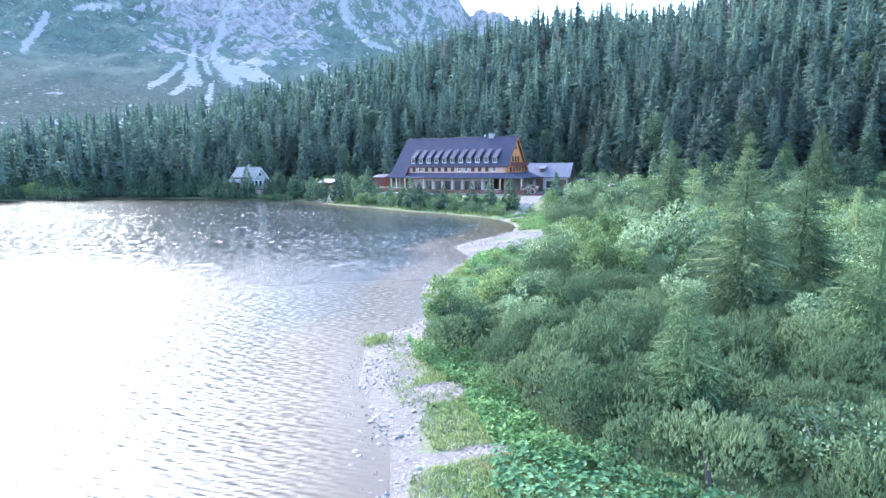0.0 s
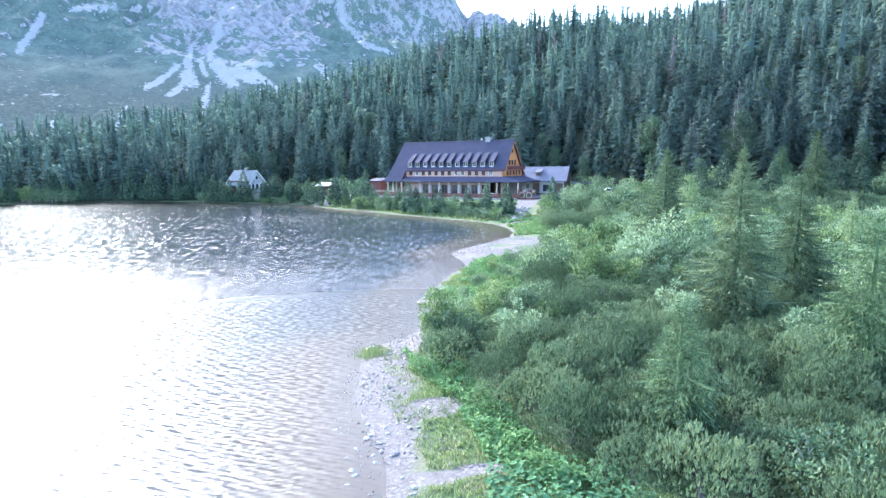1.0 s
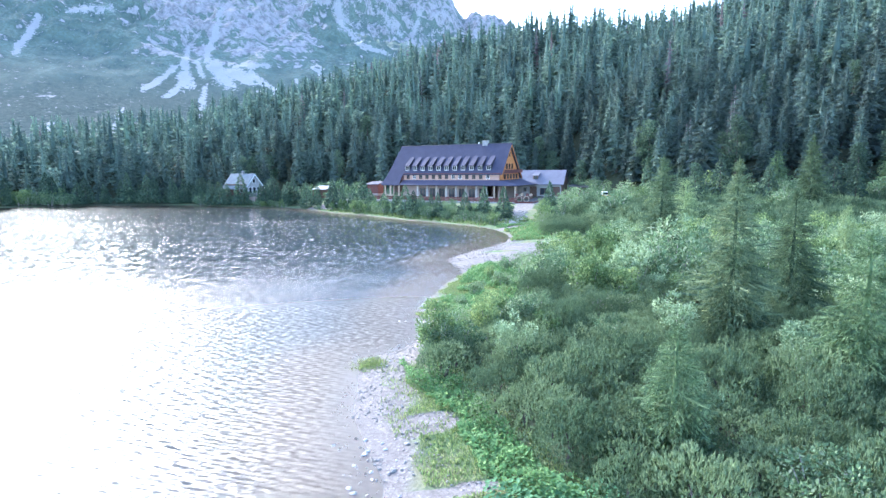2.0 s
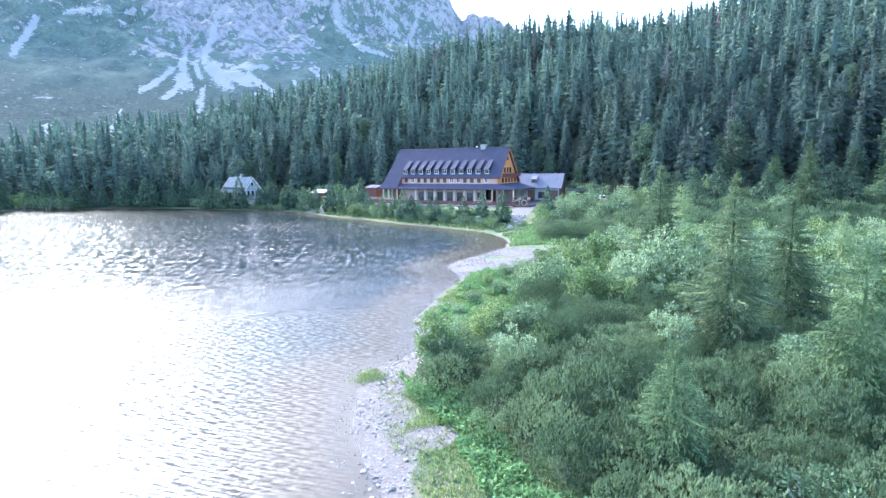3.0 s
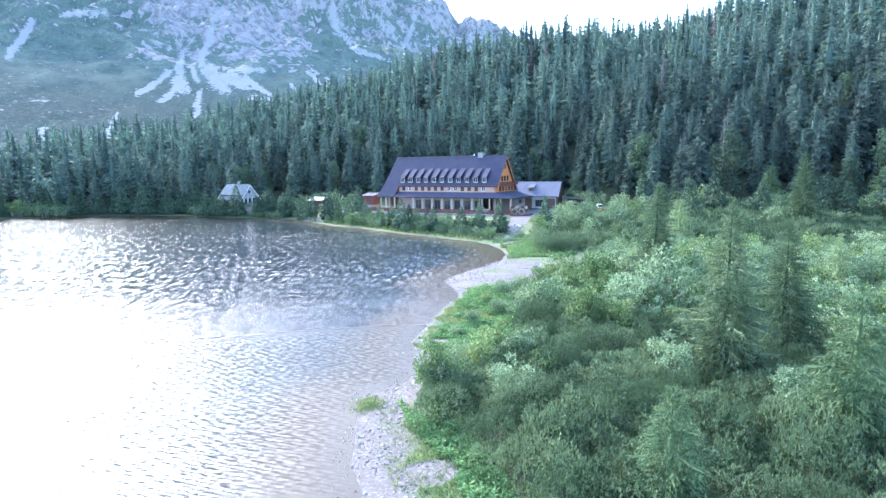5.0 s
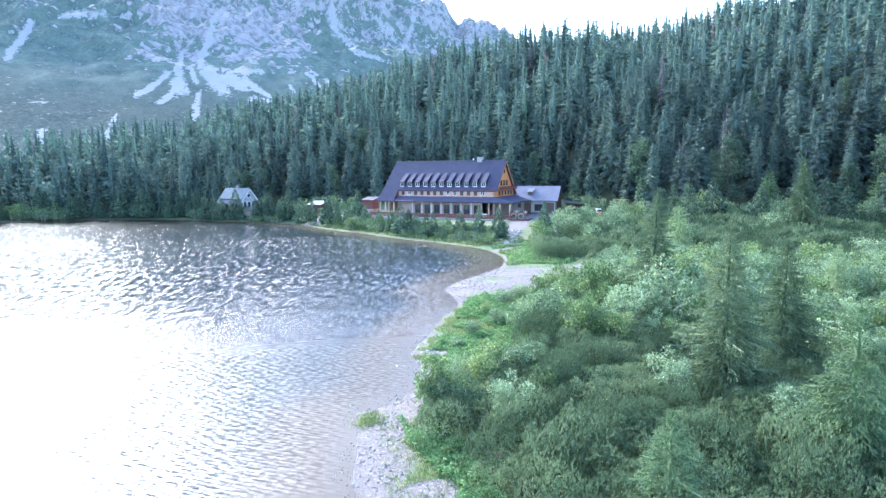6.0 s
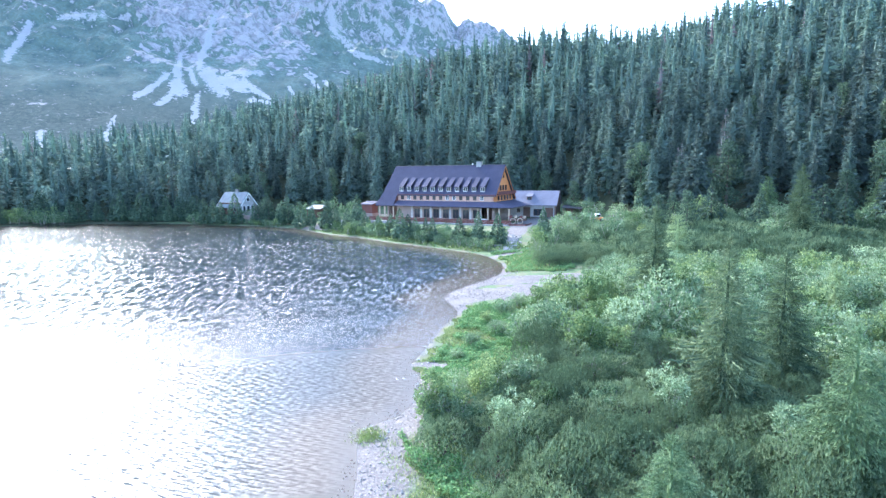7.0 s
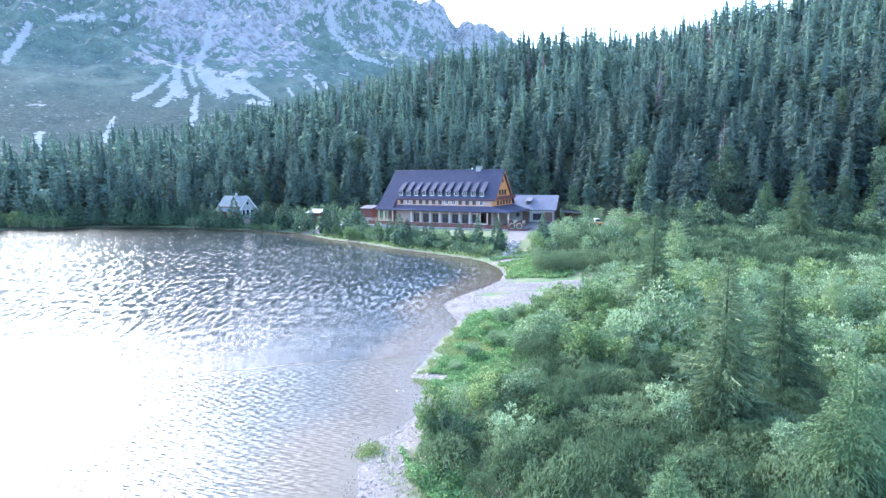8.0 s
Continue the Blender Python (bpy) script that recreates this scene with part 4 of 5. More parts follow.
# ---- scrub of the near shore ----
def scrub_edge(y):
    return np.interp(y, [8, 12, 15.5, 18, 19.6, 24, 27, 30, 34, 37, 39, 43, 50, 58, 62, 65, 72, 80, 84, 98, 104, 110], [12, 9, 5, 2.5, 0.9, -0.9, -2.2, -3.6, -3.6, -2.4, 0, 2.2, 3, 4.3, 6, 10, 15, 14, 9.5, 9.5, 5.5, 5])


def build_scrub():
    r = np.random.default_rng(5)
    named = [(PALES, 1.4, 29.6, 0.95, 1.0), (PALES, 10.2, 32.3, 1.05, 1.05), (PALES, 14.8, 27.8, 1.15, 0.95), (WILLOWS, 9.5, 16.4, 1.05, 0.95), (WILLOWS, -1.4, 31.5, 1.1, 0.75), (WILLOWS, -3.0, 33.3, 0.95, 0.7),
             (BIRCHES, 3.2, 32.6, 0.85, 0.95), (BIRCHES, 10.2, 53.5, 1.45, 1.25), (BIRCHES, 7.2, 42.8, 1.45, 1.05), (PALES, 10.8, 44.4, 1.6, 1.1), (WILLOWS, 13.8, 45.4, 2.0, 1.05), (WILLOWS, 15.5, 49.5, 2.2, 1.0), (BIRCHES, 8.0, 57, 1.5, 1.0), (BIRCHES, 9.2, 47.5, 1.4, 1.1), (WILLOWS, 5.2, 46.0, 1.6, 0.9), (WILLOWS, 19.5, 46.0, 1.9, 0.95), (WILLOWS, 22.0, 52.0, 2.0, 0.9), (BIRCHES, 18.0, 58.0, 1.6, 1.0), (WILLOWS, 26.0, 58.0, 2.0, 0.9), (PALES, 33.0, 55.0, 1.6, 1.0), (WILLOWS, 36.0, 50.0, 1.9, 0.9),
             (WILLOWS, 7.1, 32.6, 1.0, 0.8), (PALES, 8.3, 22.3, 0.6, 1.2), (WILLOWS, 24.5, 44.8, 1.7, 0.85), (WILLOWS, 28.3, 45.2, 1.5, 0.8), (WILLOWS, 3.4, 47.0, 1.25, 0.9), (PALES, 41.0, 64.0, 1.2, 0.8), (WILLOWS, 13, 62, 1.7, 0.9),
             (WILLOWS, 21.8, 104, 2.1, 1.0), (WILLOWS, 18.7, 119, 2.0, 1.0), (BIRCHES, 28.8, 106, 1.4, 0.9), (WILLOWS, 49.7, 102, 2.4, 0.95), (WILLOWS, 44.0, 98, 1.6, 0.9), (PALES, 50.4, 81, 1.5, 1.0),
             (WILLOWS, 12.0, 113, 1.4, 0.8), (WILLOWS, 14.0, 117.5, 1.7, 0.8), (BIRCHES, 9.6, 107.5, 1.1, 0.8), (WILLOWS, 14.5, 110.5, 1.6, 0.8), (WILLOWS, 12.5, 105.5, 1.3, 0.8), (WILLOWS, 16.5, 121.5, 1.8, 0.9), (WILLOWS, 9.8, 117.0, 1.0, 0.7), (WILLOWS, -1.0, 47, 0.7, 0.8), (WILLOWS, 1.2, 50, 0.8, 0.8), (BIRCHES, 0.2, 54, 0.6, 0.8), (WILLOWS, 2.0, 57, 0.9, 0.8), (WILLOWS, -2.2, 44, 0.5, 0.7), (WILLOWS, 3.6, 60.5, 0.8, 0.8)]
    kinds = {id(WILLOWS): ("willow_bush", "grey-green leafy willow bush", "willow bushes"), id(BIRCHES): ("birch_bush", "yellow-green birch bush with small leaves", "birch bushes"), id(PALES): ("whitebeam_bush", "pale silvery-leaved bush lit by the sky", "pale bushes")}

    counts, rest = {}, {}

    def bush(kindset, x, y, s, tall):
        kind, label, group = kinds[id(kindset)]
        counts[kind] = counts.get(kind, 0) + 1
        if y > 62 or counts[kind] > 270:
            kindset = FAR_OF[id(kindset)]
        if counts[kind] > 270:
            rest.setdefault(kind, []).append((kindset[int(r.integers(len(kindset)))], x, y, s, tall))
            return
        plant(kind, "stem", BUSH_STEM, kindset[int(r.integers(len(kindset)))], x, y, s, label, "bush", group, tall)

    for kindset, x, y, s, tall in named:
        bush(kindset, x, y, s, tall)
    taken = [(n[1], n[2], n[3] * 0.9) for n in named]
    pines = 0
    for k in range(40):
        a, b = 9 + 10 * r.random(), 86 + 10 * r.random()
        plant("mountain_pine", "stem", PINE_STEM, PINES[int(r.integers(4))], a, b, 1.1 + 0.4 * r.random(), "dense dark green dwarf mountain pine shrub", "shrub", "dwarf mountain pines", 1.0)
        taken.append((a, b, 1.6))
    gx, gy = np.meshgrid(np.arange(-6, 72, 1.5), np.arange(9, 118, 1.5))
    px = (gx + r.uniform(-0.7, 0.7, gx.shape)).ravel()
    py = (gy + r.uniform(-0.7, 0.7, gx.shape)).ravel()
    bear = np.degrees(np.arctan2(px, py))
    ok = ~((py > 100) & (px < 15)) & ~((px > 6) & (px < 20) & (py > 81) & (py < 99))
    ok &= (px > scrub_edge(py) + 0.7) & (bear < 47) & (gravel_at(px, py) < 0.2) & (inland(px, py) > 1.2) & (woodland(px, py) < 0.5)
    dens = np.interp(py, [10, 40, 70, 110], [1.0, 0.85, 0.6, 0.5])
    ok &= r.random(px.shape) < dens
    mixv = waves(px, py, 9, 1.0) + np.interp(py, [10, 30, 44, 60], [-1.4, -0.8, 0.15, 0.5])
    meadow = waves(px, py, 11, 8.0)
    # bushes along the far shore and in front of the hotel
    for f in np.linspace(0, 1, 190):
        x, y = np.interp(f, [0, 0.3, 0.5, 0.7, 1], [2, -20, -40, -75, -150]), np.interp(f, [0, 0.3, 0.5, 0.7, 1], [109, 123, 141, 164, 163])
        x, y = x + r.normal(0, 1.2), y + abs(r.normal(0, 1.9)) + 0.4
        if inland(np.array([x]), np.array([y]))[0] > 0.5 and gravel_at(np.array([x]), np.array([y]))[0] < 0.4:
            bush(WILLOWS if r.random() < 0.7 else BIRCHES, x, y, (0.8 + 0.6 * r.random()) * (1.5 if x < -80 else 0.75), 0.7 + 0.4 * r.random())
    for k in range(110):
        f = r.random()
        x = 2 - 38 * f
        y = 103.5 - 0.92 * x + 10 * r.random()
        if inland(np.array([x]), np.array([y]))[0] > 1.5 and gravel_at(np.array([x]), np.array([y]))[0] < 0.5:
            bush(WILLOWS if r.random() < 0.8 else BIRCHES, x, y, 0.5 + 0.5 * r.random(), 0.7 + 0.6 * r.random())
    # shrubs at the foot of the forest
    for x in np.arange(22, 78, 1.7):
        y = float(forest_edge(x)) - 3 - 4 * r.random()
        if gravel_at(np.array([x]), np.array([y]))[0] < 0.3:
            bush(WILLOWS if r.random() < 0.7 else BIRCHES, x, y, 1.1 + 0.9 * r.random(), 0.8 + 0.4 * r.random())
    for x, y, s in ((-44, 165, 2.6), (-50, 167, 2.6), (-57, 168, 2.4), (-38, 160, 2.2), (-43, 155, 1.8), (21, 120, 1.8), (27, 121, 2.0), (23, 131, 1.5), (30, 112, 1.8), (22, 111, 1.6), (-70, 166, 1.7), (-36, 150, 1.6)):
        bush(WILLOWS, x, y, s, 0.8 + 0.2 * r.random())
    for x, y, v, q in zip(px[ok], py[ok], mixv[ok], meadow[ok]):
        if any((x - a) ** 2 + (y - b) ** 2 < c * c for a, b, c in taken):
            continue
        # dark dwarf pine fills the hollows and the ground before the forest
        v = v - np.interp(y, [70, 82], [0.0, 1.2]) * (x > 18) - (0.9 if 4 < x < 14 and 34 < y < 41 else 0) - (0.8 if 1.5 < x < 6.5 and 37 < y < 45 else 0)
        if v < 0:
            pines += 1
            s = 0.8 + 0.5 * r.random() + (0.25 if y > 40 else 0) + (0.35 if y > 85 else 0)
            if pines > 275:
                rest.setdefault("mountain_pine", []).append((PINES[int(r.integers(4))], x, y, s, 1.0))
                continue
            plant("mountain_pine", "stem", PINE_STEM, PINES[int(r.integers(4))], x, y, s, "dense dark green dwarf mountain pine shrub", "shrub", "dwarf mountain pines", 0.85 + 0.3 * r.random())
        else:
            kindset = WILLOWS if r.random() < 0.55 else BIRCHES if r.random() < 0.75 else PALES
            s = (0.8 + 0.55 * r.random()) * np.interp(y, [20, 50, 100], [0.8, 1.1, 1.25])
            bush(kindset, x, y, s, 0.75 + 0.4 * r.random())
    joined_scrub(rest, r)


def joined_scrub(rest, r):
    """The farther bushes, too many to tell apart, one mesh a kind."""
    for kind, items in rest.items():
        Vs, Fs, Ts, n = [], [], [], 0
        for me, x, y, s, tall in items:
            V, F, tone = LEAVES[me.name]
            a = r.random() * 6.283
            c, q = math.cos(a) * s, math.sin(a) * s
            Vs.append(np.stack([V[:, 0] * c - V[:, 1] * q + x, V[:, 0] * q + V[:, 1] * c + y, V[:, 2] * s * tall + height(x, y)], 1))
            Fs.append(F + n)
            Ts.append((tone + r.random() - 0.5).astype(np.float32))
            n += len(V)
        ob = new("distant_" + kind, fast_mesh("distant_" + kind, np.concatenate(Vs), np.concatenate(Fs), items[0][0].materials[0]))
        ob.data.attributes.new("tone", "FLOAT", "POINT").data.foreach_set("value", np.concatenate(Ts))
        tagged(ob, "dark green thicket of dwarf mountain pine before the forest" if kind == "mountain_pine" else "thicket of light green bushes filling the shore meadow", "bushes", kind="stuff")


build_scrub()


# ---- grasses, herbs, stones ----
def build_ground_cover():
    r = np.random.default_rng(9)

    def scatter(n, x0, x1, y0, y1, test):
        x, y = r.uniform(x0, x1, n), r.uniform(y0, y1, n)
        ok = test(x, y)
        return x[ok], y[ok]

    x, y = scatter(190000, -7, 14, 10, 62, lambda a, b: (inland(a, b) > 0.2 + 1.35 * beach(a, b) + 0.8 * waves(a, b, 1.3)) & (a < scrub_edge(b) + 2.0) & (gravel_at(a, b) < 0.4))
    x2, y2 = scatter(2500, 2, 12, 82, 101, lambda a, b: (inland(a, b) > 0.5) & (b > 83 + 1.3 * waves(a, b, 2.2, 1)) & (a < scrub_edge(b) + 1) & (gravel_at(a, b) < 0.4))
    x3, y3 = scatter(60000, -60, 40, 104, 150, lambda a, b: (inland(a, b) > 0.5) & (inland(a, b) < 9) & (gravel_at(a, b) < 0.4))
    x4, y4 = -6.4 + r.normal(0, 0.4, 900), 30.8 + r.normal(0, 0.5, 900)
    x5, y5 = scatter(3500, -6, 0, 22, 31, lambda a, b: (inland(a, b) > 1.2) & (a < scrub_edge(b)) & (waves(a, b, 0.7, 6) > r.random(len(a)) - 0.7))
    x, y = np.concatenate([x, x2, x3, x4, x5]), np.concatenate([y, y2, y3, y4, y5])
    far = np.hypot(x, y) > 75
    L = (0.12 + 0.16 * r.random(len(x))) * np.where(far, 2.2, 1)
    b = np.stack([x, y, land(x, y) - 0.02], 1)
    w = unit(np.stack([r.normal(0, 0.45, len(x)), r.normal(0, 0.45, len(x)), np.ones(len(x))], 1))
    V, F = kites(b, b + w * L[:, None], L * np.where(far, 0.5, 0.2), unit(r.normal(0, 1, (len(x), 3))), 0.35, 0.05)
    tagged(new("grass", fast_mesh("grass", V, F[: len(F)], GRASS)), "yellow-green grass along the gravel shore", "grass", kind="stuff")

    hx, hy = scatter(230000, -6, 9, 11, 62, lambda a, b: (inland(a, b) > np.where(b > 38, 0.9, 2.2) + 0.7 * waves(a, b, 3, 2)) & (a < scrub_edge(b) + 1.2) & (a > scrub_edge(b) - np.where(b > 37, 6.5, 0.9) - 1.2 * waves(a, b, 4, 6)) & (gravel_at(a, b) < 0.3) & (waves(a, b, 3.7, 4) + 0.5 * waves(b, a, 1.3, 9) > -0.5))
    sx, sy = scatter(60000, 1, 13, 82, 102, lambda a, b: (inland(a, b) > 0.8 + 0.7 * waves(a, b, 2, 3)) & (b > 83.5 + 1.3 * waves(a, b, 2.2, 1) + 0.7 * waves(b, a, 0.8, 5)) & (gravel_at(a, b) < 0.4))
    hx, hy = np.concatenate([hx, sx]), np.concatenate([hy, sy])
    bump = 0.18 + 0.75 * waves(hx, hy, 0.9, 3) ** 2
    b = np.stack([hx, hy, land(hx, hy) + bump * r.random(len(hx))], 1)
    w = unit(np.stack([r.normal(0, 1, len(hx)), r.normal(0, 1, len(hx)), 0.3 + 0.5 * r.random(len(hx))], 1))
    L = 0.10 + 0.14 * r.random(len(hx))
    V, F = kites(b, b + w * L[:, None], L * 0.55, unit(np.stack([r.normal(0, 0.5, len(hx)), r.normal(0, 0.5, len(hx)), np.ones(len(hx))], 1)), 0.5, 0.1)
    tagged(new("herbs", fast_mesh("herbs", V, F, HERB)), "fresh green leafy herbs bordering the shrubs", "herbs", kind="stuff")

    bx, by = scatter(15000, 0, 13, 8, 22, lambda a, b: (np.abs(a - scrub_edge(b) + 1.2) < 2.6 + 0.7 * waves(a, b, 2)) & (inland(a, b) > 2.5) & (b < 18.5))
    n = len(bx)
    k = np.arange(7) * 2 * np.pi / 7
    R = 0.045 + 0.06 * r.random(n)
    nrm = unit(np.stack([r.normal(0, 0.3, n), r.normal(0, 0.3, n), np.ones(n)], 1))
    u = unit(np.cross(nrm, np.array([0.3, 1, 0.1])))
    v = np.cross(nrm, u)
    c = np.stack([bx, by, land(bx, by) + 0.12 + 0.35 * r.random(n)], 1)
    ring = c[:, None] + (u[:, None] * np.cos(k)[None, :, None] + v[:, None] * np.sin(k)[None, :, None]) * R[:, None, None] + nrm[:, None] * (0.25 * R)[:, None, None]
    V = np.concatenate([c[:, None], ring], 1).reshape(-1, 3)
    i = np.arange(n)[:, None] * 8
    F = np.concatenate([i + np.array([0, 1 + j, 1 + (j + 1) % 7]) for j in range(6)], 1).reshape(-1, 3)
    tagged(new("butterbur", fast_mesh("butterbur", V, F, BUTTERBUR)), "broad blue-green butterbur leaves carpeting the ground", "plants", kind="stuff")

    # pebbles in the beach
    gx, gy = scatter(46000, -9, 14, 12, 84, lambda a, b: (((inland(a, b) > -1.2) & (inland(a, b) < 2.4)) | (gravel_at(a, b) > 0.5)) & (waves(a, b, 1.7, 1) > -0.5 + 0.5 * r.random(len(a))))
    gx, gy = gx[:9000], gy[:9000]
    n = len(gx)
    s = 0.025 + 0.07 * r.random(n) ** 3
    octa = np.array([[1, 0, 0], [0, 1, 0], [-1, 0, 0], [0, -1, 0], [0, 0, 0.7], [0, 0, -0.5]])
    V = np.stack([gx, gy, land(gx, gy) + s * 0.2], 1)[:, None] + octa[None] * s[:, None, None] * r.uniform(0.6, 1.3, (n, 6, 3))
    F = np.array([[0, 1, 4], [1, 2, 4], [2, 3, 4], [3, 0, 4], [1, 0, 5], [2, 1, 5], [3, 2, 5], [0, 3, 5]])
    F = (np.arange(n)[:, None, None] * 6 + F[None]).reshape(-1, 3)
    tagged(new("gravel", fast_mesh("gravel", V.reshape(-1, 3), F, STONE)), "small grey pebbles strewn over the beach", "gravel", kind="stuff")

    shapes = []
    for k in range(5):
        bm = bmesh.new()
        bmesh.ops.create_icosphere(bm, subdivisions=2, radius=1)
        for vtx in bm.verts:
            q = 1 + 0.45 * noise.noise(vtx.co * 1.1 + Vector((k * 5, 0, 0))) + 0.12 * noise.noise(vtx.co * 3)
            vtx.co = Vector((vtx.co.x * 1.15, vtx.co.y * 0.9, vtx.co.z * 0.6)) * q
        for mat in (STONE, WHITESTONE):
            me = bpy.data.meshes.new("stone")
            bm.to_mesh(me)
            me.materials.append(mat)
            shapes.append(me)
        bm.free()
    sx, sy = scatter(900, -9, 0, 14, 48, lambda a, b: (inland(a, b) > -1.6) & (inland(a, b) < 1.7) & (waves(a, b, 2.2, 2) > -0.1))
    for a, b in list(zip(sx, sy))[:150]:
        s = 0.04 + 0.09 * r.random() ** 2
        st = new("stone", shapes[int(r.integers(10))])
        st.matrix_world = pose(a, b, height(a, b) + 0.25 * s, 0, 0, r.random() * 360) @ Matrix.Diagonal((s, s, s, 1))
        tagged(st, "rounded grey granite stone on the beach", "stone", "stones on the beach")
    bx = np.interp(np.linspace(0, 1, 150), [0, 1], [4.0, 5.6]) + r.normal(0, 0.8, 150)
    by = np.interp(np.linspace(0, 1, 150), [0, 1], [103.5, 116]) + r.normal(0, 0.6, 150)
    for a, b in zip(bx, by):
        s = 0.16 + 0.26 * r.random() ** 2
        st = new("boulder", shapes[2 * int(r.integers(5))])
        st.matrix_world = pose(a, b, height(a, b) + 0.2 * s, 0, 0, r.random() * 360) @ Matrix.Diagonal((s, s, s, 1))
        tagged(st, "pale angular boulder in the embankment below the yard", "boulder", "boulders of the embankment")


build_ground_cover()


def dead_shrub(x, y):
    """A bleached bush of bare forking branches."""
    r = np.random.default_rng(21)
    root = thing("dead_shrub", pose(x, y, height(x, y)), "bleached leafless shrub with bare grey branches", "dead shrub")
    for k in range(16):
        a, tilt = r.random() * 6.283, 0.25 + 0.7 * r.random()
        d = Vector((math.cos(a) * tilt, math.sin(a) * tilt, 1)).normalized()
        p = Vector((0.25 * math.cos(a), 0.25 * math.sin(a), -0.1))
        q = p + d * (0.9 + 0.9 * r.random())
        bm = rod(p, q, 0.035, 0.018, 5)
        for j in range(4):
            m = p.lerp(q, 0.4 + 0.15 * j)
            e = m + (d + Vector(r.normal(0, 0.55, 3))).normalized() * (0.35 + 0.4 * r.random())
            rod(m, e, 0.016, 0.007, 4, bm)
        part("branch", bm, GREYWOOD, root)


dead_shrub(8.6, 38.6)
dead_shrub(7.2, 39.4)


# ---- the mountain hotel ----
def wall_with_openings(x0, x1, y0, y1, z0, z1, openings):
    """A wall along x, in one piece, with rectangular openings (left, right, sill, head) right through it."""
    xs = sorted({x0, x1, *(v for o in openings for v in o[:2])})
    zs = sorted({z0, z1, *(v for o in openings for v in o[2:])})
    solid = {(i, k) for i in range(len(xs) - 1) for k in range(len(zs) - 1)
             if not any(a <= xs[i] < b and s <= zs[k] < h for a, b, s, h in openings)}
    bm, corner = bmesh.new(), {}

    def at(i, j, k):
        if (i, j, k) not in corner:
            corner[i, j, k] = bm.verts.new((xs[i], (y0, y1)[j], zs[k]))
        return corner[i, j, k]

    for i, k in solid:
        bm.faces.new((at(i, 0, k), at(i + 1, 0, k), at(i + 1, 0, k + 1), at(i, 0, k + 1)))
        bm.faces.new((at(i, 1, k), at(i, 1, k + 1), at(i + 1, 1, k + 1), at(i + 1, 1, k)))
        if (i - 1, k) not in solid:
            bm.faces.new((at(i, 0, k), at(i, 0, k + 1), at(i, 1, k + 1), at(i, 1, k)))
        if (i + 1, k) not in solid:
            bm.faces.new((at(i + 1, 0, k), at(i + 1, 1, k), at(i + 1, 1, k + 1), at(i + 1, 0, k + 1)))
        if (i, k - 1) not in solid:
            bm.faces.new((at(i, 0, k), at(i, 1, k), at(i + 1, 1, k), at(i + 1, 0, k)))
        if (i, k + 1) not in solid:
            bm.faces.new((at(i, 0, k + 1), at(i + 1, 0, k + 1), at(i + 1, 1, k + 1), at(i, 1, k + 1)))
    return bm


def window(parent, x0, x1, y, z0, z1, frame_mat=None, cross=True, name="window"):
    """Frame with a pane, facing -y; the frame's front lies at y."""
    f = 0.09
    bm = box(x0, x1, y, y + 0.10, z0, z0 + f)
    box(x0, x1, y, y + 0.10, z1 - f, z1, bm)
    box(x0, x0 + f, y, y + 0.10, z0 + f, z1 - f, bm)
    box(x1 - f, x1, y, y + 0.10, z0 + f, z1 - f, bm)
    if cross:
        c = (x0 + x1) / 2
        box(c - 0.035, c + 0.035, y + 0.01, y + 0.09, z0 + f, z1 - f, bm)
    w = part(name, bm, frame_mat or WHITEPAINT, parent)
    part("pane", box(x0 + f, x1 - f, y + 0.05, y + 0.07, z0 + f, z1 - f), GLASS, w)
    return w


def side_window(parent, x, y0, y1, z0, z1, frame_mat):
    f = 0.09
    bm = box(x, x + 0.08, y0, y1, z0, z0 + f)
    box(x, x + 0.08, y0, y1, z1 - f, z1, bm)
    box(x, x + 0.08, y0, y0 + f, z0 + f, z1 - f, bm)
    box(x, x + 0.08, y1 - f, y1, z0 + f, z1 - f, bm)
    w = part("window", bm, frame_mat, parent)
    part("pane", box(x + 0.01, x + 0.04, y0 + f, y1 - f, z0 + f, z1 - f), GLASS, w)


